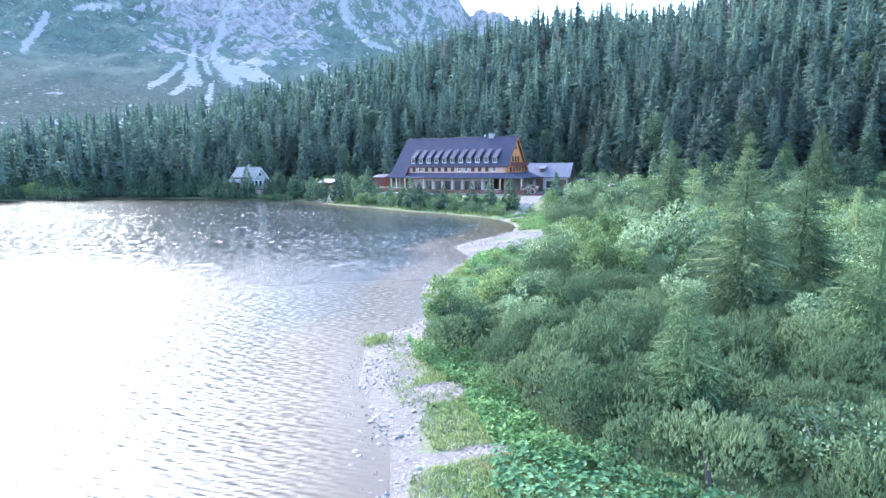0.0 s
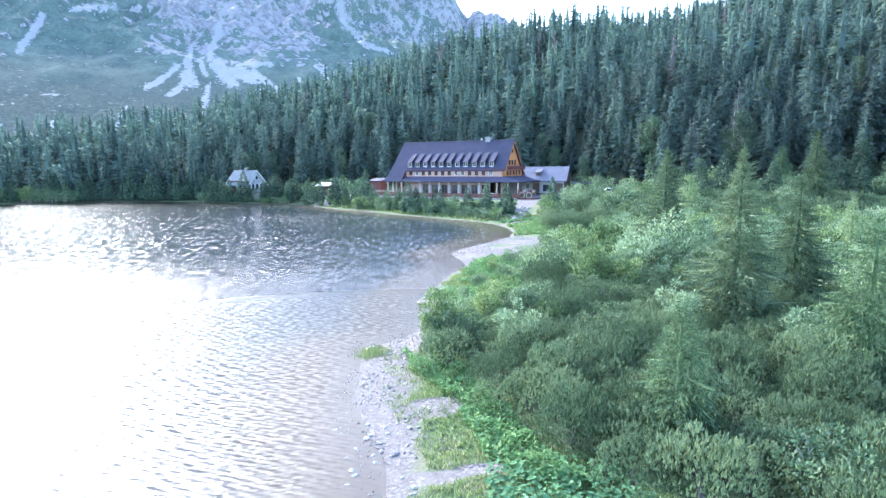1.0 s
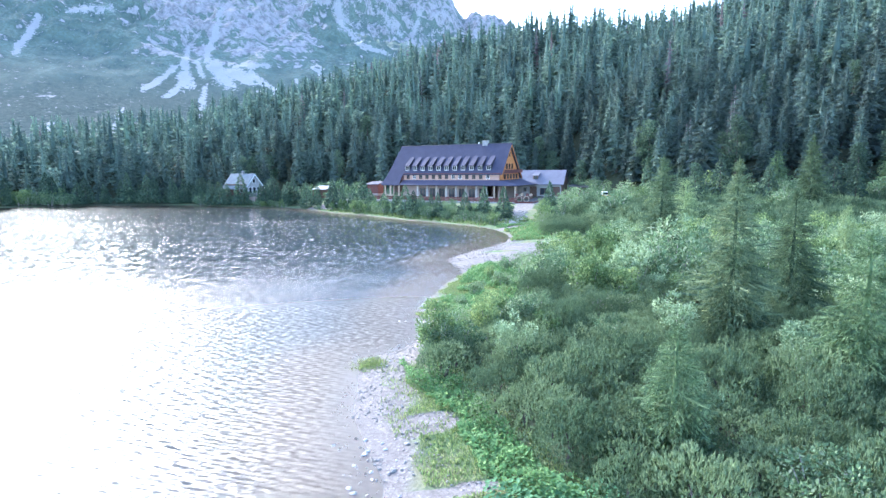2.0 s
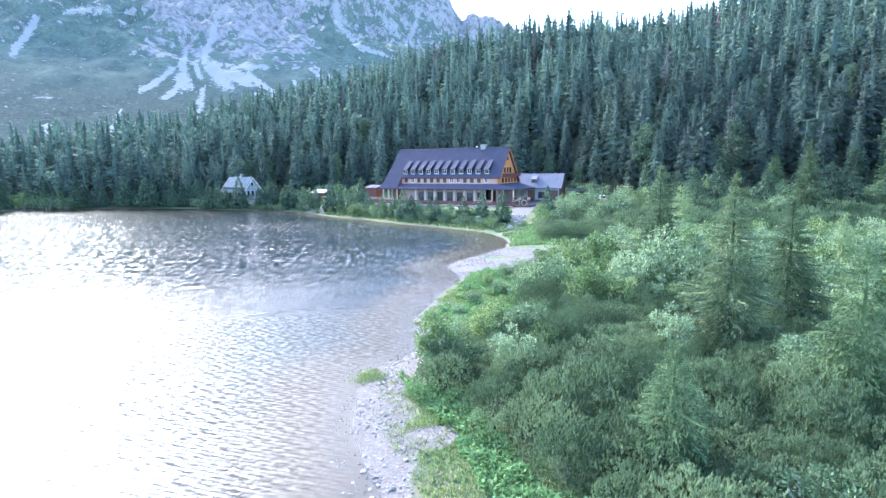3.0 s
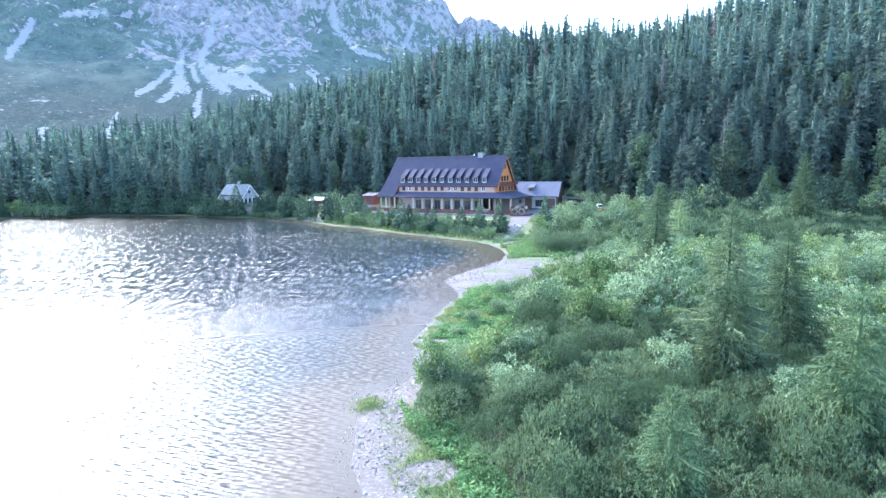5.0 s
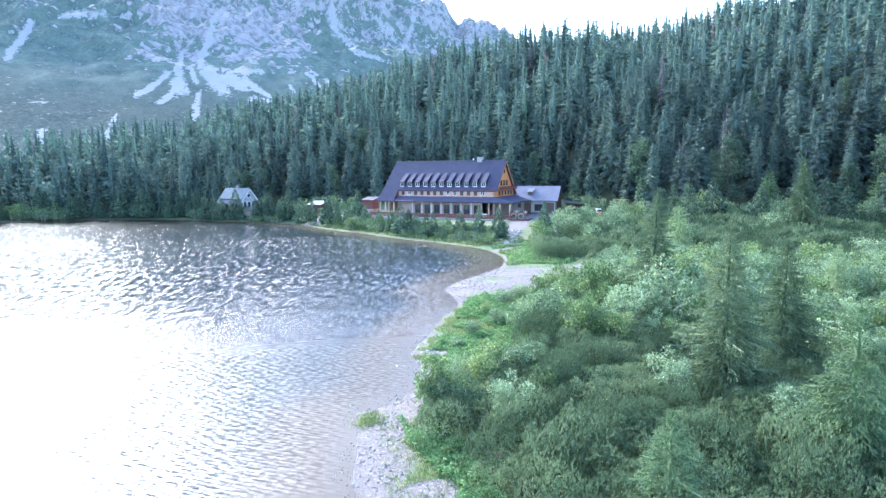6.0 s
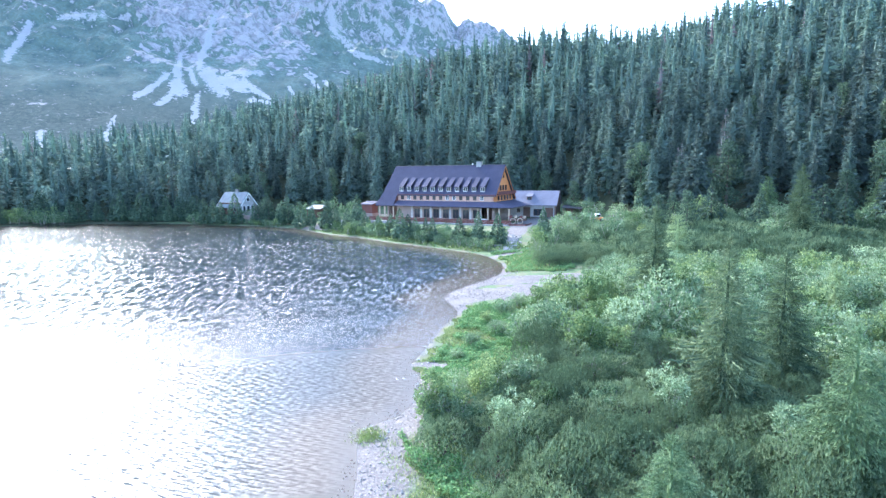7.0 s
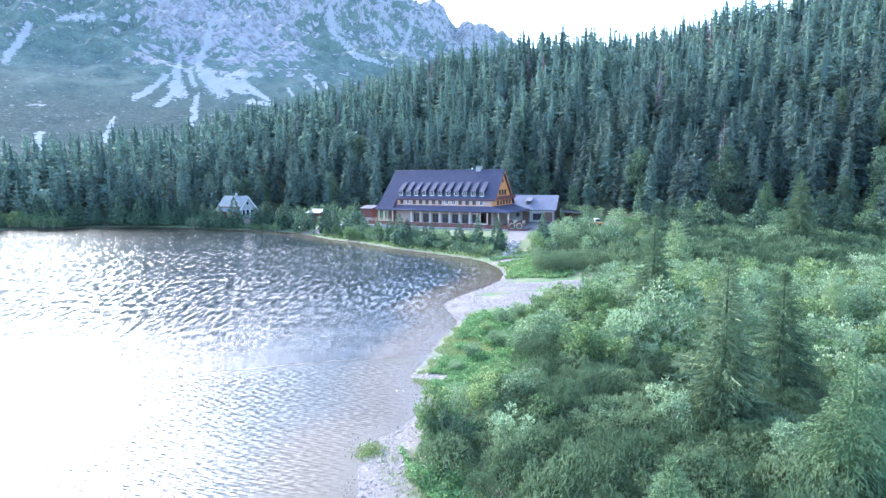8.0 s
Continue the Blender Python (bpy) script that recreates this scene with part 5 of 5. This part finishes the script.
def build_hotel():
    hotel = thing("hotel", pose(4.4, 143.0, 2.6, 0, 0, -24.1), "large mountain hotel with steep blue-grey roof and dormers", "building")
    ridge, slope = 13.47, 1.203
    roof_z = lambda y: ridge - slope * abs(y)
    # ground floor
    bays = [(-21.9 + 2.75 * k, -20.2 + 2.75 * k, 0.5, 2.75) for k in range(7)]
    part("ground_floor_wall", wall_with_openings(-27.0, -3.4, -5.9, -5.5, 0, 4.7, bays), PLASTER, hotel, "cream plastered ground floor wall")
    for a, b, s, h in bays:
        window(hotel, a, b, -5.86, s, h, DARKWOOD)
    for k in range(8):
        part("pilaster", box(-22.7 + 2.75 * k, -22.3 + 2.75 * k, -6.15, -5.9, 0, 3.6, bevel=0.03), CREAM, hotel)
    part("side_wall", box(-0.6, 0, -5.5, 6.2, 0, 6.55), PLASTER, hotel)
    part("back_wall", box(-30.2, 0, 6.2, 6.6, 0, 6.55), PLASTER, hotel)
    part("end_wall", prism([(-5.6, 0), (6.2, 0), (6.2, 5.6), (0, 13.0), (-5.6, 6.3)], -30.2, -29.8), PLASTER, hotel)
    part("porch_back_wall", box(-29.8, -27.0, -4.4, -4.1, 0, 6.3), DARKWOOD, hotel)
    part("entrance_back_wall", box(-3.4, 0, -3.2, -2.9, 0, 4.7), DARKWOOD, hotel)
    # upper band of windows under the eaves
    tops = [(-25.9 + 1.86 * k, -24.95 + 1.86 * k, 5.0, 6.15) for k in range(13)]
    part("upper_wall", wall_with_openings(-26.8, 0, -5.75, -5.45, 4.7, 6.5, tops), PEACH, hotel, "cream boarded band between the roofs")
    for k, (a, b, s, h) in enumerate(tops):
        window(hotel, a, b, -5.72, s, h, WHITEPAINT if k in (1, 7, 8, 12) else DARKWOOD)
    part("band_cheek", prism([(-5.75, 4.7), (-5.75, 6.5), (-7.1, 4.7)], -27.0, -26.8), REDWOOD, hotel)
    part("eaves_board", box(-26.8, 0.55, -6.02, -5.9, 6.1, 6.42), REDWOOD, hotel)
    # roofs
    part("roof_front", slab([(-30.9, 0, ridge), (0.7, 0, ridge), (0.7, -6.05, roof_z(6.05)), (-26.8, -6.05, roof_z(6.05)), (-31.4, -6.05, roof_z(6.05))], 0.22), ROOF, hotel)
    part("roof_tail", slab([(-31.4, -6.05, roof_z(6.05)), (-26.8, -6.05, roof_z(6.05)), (-26.8, -8.2, roof_z(8.2)), (-32.2, -8.2, roof_z(8.2))], 0.22), ROOF, hotel)
    part("roof_back", slab([(0.7, 0, ridge), (-30.9, 0, ridge), (-30.9, 7.2, roof_z(7.2)), (0.7, 7.2, roof_z(7.2))], 0.22), ROOF, hotel)
    part("ridge_cap", prism([(-0.16, ridge - 0.1), (0, ridge + 0.08), (0.16, ridge - 0.1)], -30.9, 0.72), ROOFDARK, hotel)
    part("skirt_roof", slab([(-26.8, -5.75, 4.75), (0.0, -5.75, 4.75), (5.2, -8.2, 3.6), (-26.8, -8.2, 3.6)], 0.16), ROOF, hotel)
    part("side_skirt_roof", slab([(0.0, -5.75, 4.75), (0.0, 6.4, 4.75), (5.2, 8.0, 3.6), (5.2, -8.2, 3.6)], 0.16), ROOF, hotel)
    part("gutter", box(-32.2, 5.2, -8.34, -8.2, 3.42, 3.54), ROOFDARK, hotel)
    # verge boards of the gable
    for s in (-1, 1):
        part("verge_board", prism([(0, ridge - 0.24), (s * 7.1, roof_z(7.1) - 0.24), (s * 7.1, roof_z(7.1) - 0.6), (0, ridge - 0.6)] if s > 0 else [(0, ridge - 0.24), (-6.05, roof_z(6.05) - 0.24), (-6.05, roof_z(6.05) - 0.6), (0, ridge - 0.6)], 0.60, 0.68), ORANGE, hotel)
    # gable wall of honey boards, with windows and balcony
    part("gable_wall", prism([(-5.75, 4.7), (6.2, 4.7), (6.2, 5.75), (0, ridge - 0.35), (-5.75, 6.3)], -0.3, 0.02), ORANGE, hotel, "honey-coloured boarded gable wall")
    for y in (-3.4, -1.5, 0.4, 2.3, 4.1):
        side_window(hotel, 0.02, y, y + 0.95, 4.95, 6.1, DARKWOOD)
    for y in (-2.2, -0.5, 1.2):
        side_window(hotel, 0.02, y, y + 0.95, 7.3, 8.6, DARKWOOD)
    side_window(hotel, 0.02, -0.45, 0.45, 10.3, 11.3, DARKWOOD)
    bm = box(0.0, 1.1, -5.4, 6.0, 6.35, 6.5)
    balcony = part("balcony", bm, REDWOOD, hotel, "red-brown wooden balcony across the gable")
    part("railing", box(1.02, 1.1, -5.4, 6.0, 6.5, 7.15), REDWOOD, balcony)
    # seam of every sheet and eleven dormers
    for k in range(11):
        x = -25.9 + 2.285 * k
        y0, z0, z1 = -5.35, 7.05, 8.35
        back = -(ridge - (z1 + 2.2)) / slope
        d = part("dormer", box(x - 0.62, x + 0.62, y0, y0 + 0.12, z0, z1), CREAM, hotel)
        for s in (-0.66, 0.58):
            part("cheek", prism([(y0, z0 - 0.3), (y0, z1), (back, z1 + 2.15), (back, z0 + 2.2)], x + s, x + s + 0.08), ROOFDARK, d)
        part("dormer_roof", slab([(x - 0.64, y0 - 0.3, z1 - 0.1), (x + 0.62, y0 - 0.3, z1 - 0.1), (x + 0.62, back + 0.1, z1 + 2.25), (x - 0.64, back + 0.1, z1 + 2.25)], 0.10), ROOF, d)
        part("pane", box(x - 0.45, x - 0.05, y0 - 0.02, y0 + 0.004, z0 + 0.2, z1 - 0.25), GLASS, d)
        part("pane", box(x + 0.05, x + 0.45, y0 - 0.02, y0 + 0.004, z0 + 0.2, z1 - 0.25), GLASS, d)
    ch = part("chimney", box(-7.0, -5.7, -0.4, 0.6, ridge - 0.9, ridge + 0.75, bevel=0.04), GREYWALL, hotel, "white plastered chimney block")
    part("chimney_cap", box(-7.1, -5.6, -0.5, 0.7, ridge + 0.75, ridge + 0.85), STONE, ch)
    part("vent_pipe", rod((-8.2, 0.1, ridge - 0.4), (-8.2, 0.1, ridge + 0.5), 0.16), WHITEPAINT, hotel)
    # porch posts, rails, terrace base
    for x in (-31.2, -29.6, -27.0, -3.2, -0.6, 2.2, 4.7):
        part("porch_post", box(x - 0.16, x + 0.16, -7.9, -7.58, 0, 3.5, bevel=0.03), PALEWOOD, hotel)
    for x in (2.2, 4.7):
        part("porch_post", box(x - 0.14, x + 0.14, 6.8, 7.1, 0, 3.5, bevel=0.03), PALEWOOD, hotel)
    for a, b in ((-31.2, -29.7), (-29.5, -27.0)):
        for z in (0.45, 0.75, 1.05):
            part("rail", box(a, b, -7.8, -7.7, z, z + 0.14), PALEWOOD, hotel)


def build_terrace():
    t = thing("terrace", pose(4.4, 143.0, 2.6, 0, 0, -24.1), "stone-walled hotel terrace with wooden parapet", "terrace")
    part("base", box(-32.5, 6.0, -12.0, -5.9, -2.6, -0.02), MASONRY, t)
    for k in range(14):
        x = -31.5 + 2.75 * k
        for z in (0.08, 0.40, 0.72):
            part("parapet_board", box(x, x + 2.6, -11.95, -11.85, z, z + 0.27), REDWOOD, t)
        part("parapet_post", box(x - 0.08, x + 0.08, -11.98, -11.82, -0.02, 1.1), DARKWOOD, t)
    table = thing("picnic_table", pose(0, 0, 0), "pale wooden picnic table with benches on the terrace", "table", "terrace tables")
    part("tabletop", box(-0.9, 0.9, -0.4, 0.4, 0.70, 0.76), PALEWOOD, table)
    for s in (-0.75, 0.6):
        part("bench", box(-0.9, 0.9, s, s + 0.28, 0.42, 0.47), PALEWOOD, table)
        part("leg", box(s - 0.05, s + 0.13, -0.7, 0.8, 0, 0.42), DARKWOOD, table)
    base = pose(4.4, 143.0, 2.6, 0, 0, -24.1)
    table.matrix_world = base @ pose(-25.5, -9.6, -0.02)
    for k in range(1, 11):
        if k != 8:
            copy_thing(table, base @ pose(-25.5 + 2.6 * k, -9.6 + 0.5 * (k % 2), -0.02, 0, 0, 5 * (k % 3)))
    cart = thing("wooden_cart", base @ pose(6.6, -7.2, -0.1, 0, 0, 8), "rustic wooden cart with pale spoked wheels", "cart")
    part("bed", box(-1.9, 1.9, -0.8, 0.8, 0.7, 1.3), DARKWOOD, cart)
    for x in (-0.9, 0.75):
        bm = bmesh.new()
        ring = [[bm.verts.new((x + (0.62 + 0.11 * math.cos(q)) * math.cos(p), -0.95 + 0.11 * math.sin(q), 0.68 + (0.62 + 0.11 * math.cos(q)) * math.sin(p)))
                 for q in (0.0, 1.257, 2.513, 3.770, 5.027)] for p in np.arange(14) * 2 * math.pi / 14]
        for k in range(14):
            for j in range(5):
                bm.faces.new((ring[k][j], ring[k][(j + 1) % 5], ring[(k + 1) % 14][(j + 1) % 5], ring[(k + 1) % 14][j]))
        w = part("wheel", bm, PALEWOOD, cart)
        part("hub", rod((x, -1.05, 0.68), (x, -0.8, 0.68), 0.16), DARKWOOD, w)
    for k, (x, z) in enumerate(((-1.6, 1.3), (-0.4, 1.35), (0.8, 1.3), (1.6, 1.25))):
        part("barrel", rod((x, -0.5, z + 0.3), (x, 0.5, z + 0.3), 0.33, 0.33, 10), PALEWOOD if k % 2 else REDWOOD, cart)
    wall = thing("wooden_enclosure", base @ pose(5.6, -11.2, -1.6, 0, 0, 4), "red-brown boarded enclosure below the terrace", "fence")
    for z in (0, 0.45, 0.9, 1.35):
        part("board", box(0, 4.4, 0, 0.14, z, z + 0.41), REDWOOD, wall)
        part("board", box(4.26, 4.4, 0.14, 4.5, z, z + 0.41), REDWOOD, wall)
    for x in (0.1, 2.2, 4.2):
        part("post", box(x - 0.1, x + 0.1, 0.14, 0.32, -0.3, 1.9), DARKWOOD, wall)


def build_annex():
    a = thing("annex", pose(18.6, 149.0, 3.0, 0, 0, -15.0), "low grey outbuilding with pale pitched roof", "building")
    x0 = -11.9
    holes = [(-9.8, -9.0, 1.2, 2.2), (-8.2, -6.4, 0.02, 2.5), (-5.6, -3.4, 0.4, 2.1), (-2.7, -0.7, 0.02, 2.4)]
    part("front_wall", wall_with_openings(x0 + 0.4, -0.4, -4.3, -3.9, 0, 3.3, holes), GREYWALL, a)
    for l, r, s, h in holes:
        if s > 0.1:
            window(a, l, r, -4.2, s, h, DARKWOOD)
        else:
            part("gate", box(l, r, -4.1, -4.0, s, h), DARKWOOD, a)
    part("end_wall", prism([(-4.3, 0), (4.3, 0), (4.3, 3.3), (0, 6.3), (-4.3, 3.3)], -0.4, -0.1), DARKWOOD, a)
    part("far_end_wall", prism([(-4.3, 0), (4.3, 0), (4.3, 3.3), (0, 6.3), (-4.3, 3.3)], x0 + 0.1, x0 + 0.4), GREYWALL, a)
    part("back_wall", box(x0 + 0.4, -0.4, 3.9, 4.3, 0, 3.3), GREYWALL, a)
    part("roof_front", slab([(x0 - 0.3, 0, 6.5), (0.3, 0, 6.5), (0.3, -5.0, 3.05), (x0 - 0.3, -5.0, 3.05)], 0.2), ROOFPALE, a)
    part("roof_back", slab([(0.3, 0, 6.5), (x0 - 0.3, 0, 6.5), (x0 - 0.3, 5.0, 3.05), (0.3, 5.0, 3.05)], 0.2), ROOFPALE, a)
    d = part("dormer", box(-7.5, -6.3, -3.2, -1.9, 4.0, 5.2), DARKWOOD, a)
    part("dormer_roof", slab([(-7.7, -3.5, 5.2), (-6.1, -3.5, 5.2), (-6.1, -0.8, 5.95), (-7.7, -0.8, 5.95)], 0.1), ROOFPALE, d)
    part("pane", box(-7.3, -6.5, -3.23, -3.2, 4.3, 5.0), GLASS, d)
    s = thing("lean_to", pose(19.6, 146.0, 3.0, 0, 0, -15), "dark open lean-to beside the outbuilding", "shed")
    part("roof", slab([(-0.3, -2.6, 2.6), (4.6, -2.6, 2.3), (4.6, 3.0, 2.6), (-0.3, 3.0, 2.9)], 0.12), ROOFDARK, s)
    for x in (0.1, 2.2, 4.3):
        part("post", box(x - 0.1, x + 0.1, -2.4, -2.2, -0.4, 2.3), DARKWOOD, s)
    part("back_wall", box(0, 4.4, 2.6, 2.8, -0.3, 2.4), DARKWOOD, s)


def build_cottage():
    c = thing("cottage", pose(-69.5, 166.0, 2.6, 0, 0, -22), "small white-trimmed cottage with weathered tin roof", "building")
    L, W, e, h = 8.6, 3.2, 3.2, 6.6
    part("front_wall", wall_with_openings(-L, 0, -W, -W + 0.25, 0, e + 0.4, [(-7.4, -6.4, 1, 2.2), (-5.0, -4.0, 1, 2.2), (-2.6, -1.6, 1, 2.2)]), DARKWOOD, c)
    for x in (-7.4, -5.0, -2.6):
        window(c, x, x + 1, -W + 0.02, 1, 2.2)
    gable = [(-W, 0), (W, 0), (W, e), (0, h - 0.3), (-W, e)]
    part("gable_wall", prism(gable, -0.25, 0), GREYWALL, c, "pale rendered gable wall")
    part("far_gable_wall", prism(gable, -L, -L + 0.25), DARKWOOD, c)
    part("back_wall", box(-L, 0, W - 0.25, W, 0, e), DARKWOOD, c)
    for y in (-2.2, -0.6, 1.0):
        side_window(c, 0.0, y, y + 1.2, 0.9, 2.7, WHITEPAINT)
    side_window(c, 0.0, -0.6, 0.6, 3.8, 5.0, WHITEPAINT)
    for s in (-1, 1):
        part("roof", slab([(-L - 0.4, 0, h), (0.5, 0, h), (0.5, s * (W + 0.9), e - 1.0), (-L - 0.4, s * (W + 0.9), e - 1.0)][::s], 0.14), ROOFWHITE, c)
        part("verge_board", prism([(0, h - 0.15), (s * (W + 0.9), e - 1.15), (s * (W + 0.9), e - 1.45), (0, h - 0.5)], 0.45, 0.52), WHITEPAINT, c)
    part("chimney", box(-4.4, -3.8, -0.3, 0.3, h - 0.6, h + 0.8), STONE, c)
    part("porch_base", box(0, 2.6, -2.6, 2.4, -2.0, -0.1), PLASTER, c)


def build_huts():
    s = thing("red_shed", pose(-30.8, 153.5, 2.4, 0, 0, -24), "small red-brown wooden shed on a pale base", "shed")
    part("base", box(-1.9, 1.9, -1.5, 1.5, -0.8, 1.4), PLASTER, s)
    part("wall", box(-1.7, 1.7, -1.3, 1.3, 1.4, 3.8), REDWOOD, s)
    part("roof", slab([(-2.1, -1.8, 3.8), (2.1, -1.8, 3.8), (2.1, 1.8, 4.5), (-2.1, 1.8, 4.5)], 0.14), ROOF, s)
    h = thing("shelter", pose(-46.6, 158.0, 2.2, 0, 0, -20), "open shelter with pale tin roof among bushes", "shelter")
    part("roof", slab([(-2.4, -1.8, 2.6), (2.4, -1.8, 2.6), (2.4, 1.8, 3.5), (-2.4, 1.8, 3.5)], 0.12), ROOFWHITE, h)
    for x in (-2.1, 2.1):
        for y in (-1.5, 1.5):
            part("post", box(x - 0.1, x + 0.1, y - 0.1, y + 0.1, -0.8, 2.6), DARKWOOD, h)
    part("back_wall", box(-2.2, 2.2, 1.4, 1.5, 0, 2.6), DARKWOOD, h)
    w = thing("low_wall", pose(-39, 146.5, 1.6, 0, 0, -30), "low pale plastered garden wall by the shore", "wall")
    part("wall", box(-3.6, 3.6, -0.25, 0.25, -0.6, 0.9, bevel=0.03), WHITEPAINT, w)
    part("coping", box(-3.7, 3.7, -0.33, 0.33, 0.9, 1.0), STONE, w)
    for x, y in ((13.5, 125.5), (15.3, 125.0), (17.3, 124.2), (19.5, 123.4)):
        p = thing("fence_post", pose(x, y, height(x, y)), "dark wooden post beside the gravel yard", "post", "posts beside the yard")
        part("shaft", rod((0, 0, -0.3), (0, 0, 1.3), 0.14, 0.11, 7), DARKWOOD, p)
        part("cap", rod((0, 0, 1.3), (0, 0, 1.42), 0.15, 0.03, 7), DARKWOOD, p)


def build_yard_things():
    v = thing("utility_vehicle", pose(25.6, 135.0, height(25.6, 135.0), 0, 0, 12), "small orange utility vehicle parked on the gravel lane", "vehicle")
    part("body", box(-1.3, 1.3, -0.65, 0.65, 0.35, 0.95, bevel=0.08), ORANGE, v)
    cab = part("cab", box(-0.5, 0.7, -0.6, 0.6, 0.95, 1.75, bevel=0.1), WHITEPAINT, v)
    part("pane", box(-0.4, 0.6, -0.625, -0.602, 1.1, 1.6), GLASS, cab)
    for x in (-0.85, 0.85):
        for y in (-0.68, 0.5):
            part("wheel", rod((x, y, 0.34), (x, y + 0.18, 0.34), 0.34, 0.34, 12), ROOFDARK, v)
    k = thing("water_tank", pose(40.0, 126.0, height(40.0, 126.0)), "white cylindrical water tank beside the lane", "tank")
    part("shell", rod((0, 0, 0), (0, 0, 1.5), 0.62, 0.62, 16), WHITEPAINT, k)
    part("lid", rod((0, 0, 1.5), (0, 0, 1.72), 0.6, 0.15, 16), WHITEPAINT, k)
    base = pose(4.4, 143.0, 2.6, 0, 0, -24.1)
    c = thing("serving_counter", base @ pose(-2.0, -8.9, -0.02), "white serving counter under the hotel porch", "counter")
    part("front", box(-1.6, 1.6, -0.35, 0.35, 0, 0.95, bevel=0.03), WHITEPAINT, c)
    part("top", box(-1.7, 1.7, -0.42, 0.42, 0.95, 1.02), PALEWOOD, c)
    # low timber screens between the terrace tables
    for j in range(6):
        f = thing("planter_box", base @ pose(-24.0 + 3.6 * j, -11.2, -0.02), "brown timber planter box along the terrace edge", "planter", "planters on the terrace")
        part("trough", box(-0.8, 0.8, -0.22, 0.22, 0, 0.5, bevel=0.02), DARKWOOD, f)
        bm = bmesh.new()
        for q in range(26):
            x = -0.7 + 1.4 * q / 25
            rod((x, 0.1 * math.sin(q * 2.1), 0.45), (x + 0.05 * math.sin(q), 0.16 * math.cos(q * 1.7), 0.72 + 0.14 * math.sin(q * 3.3)), 0.05, 0.01, 4, bm)
        part("plants", bm, HERB, f)


build_hotel()
build_yard_things()
build_terrace()
build_annex()
build_cottage()
build_huts()
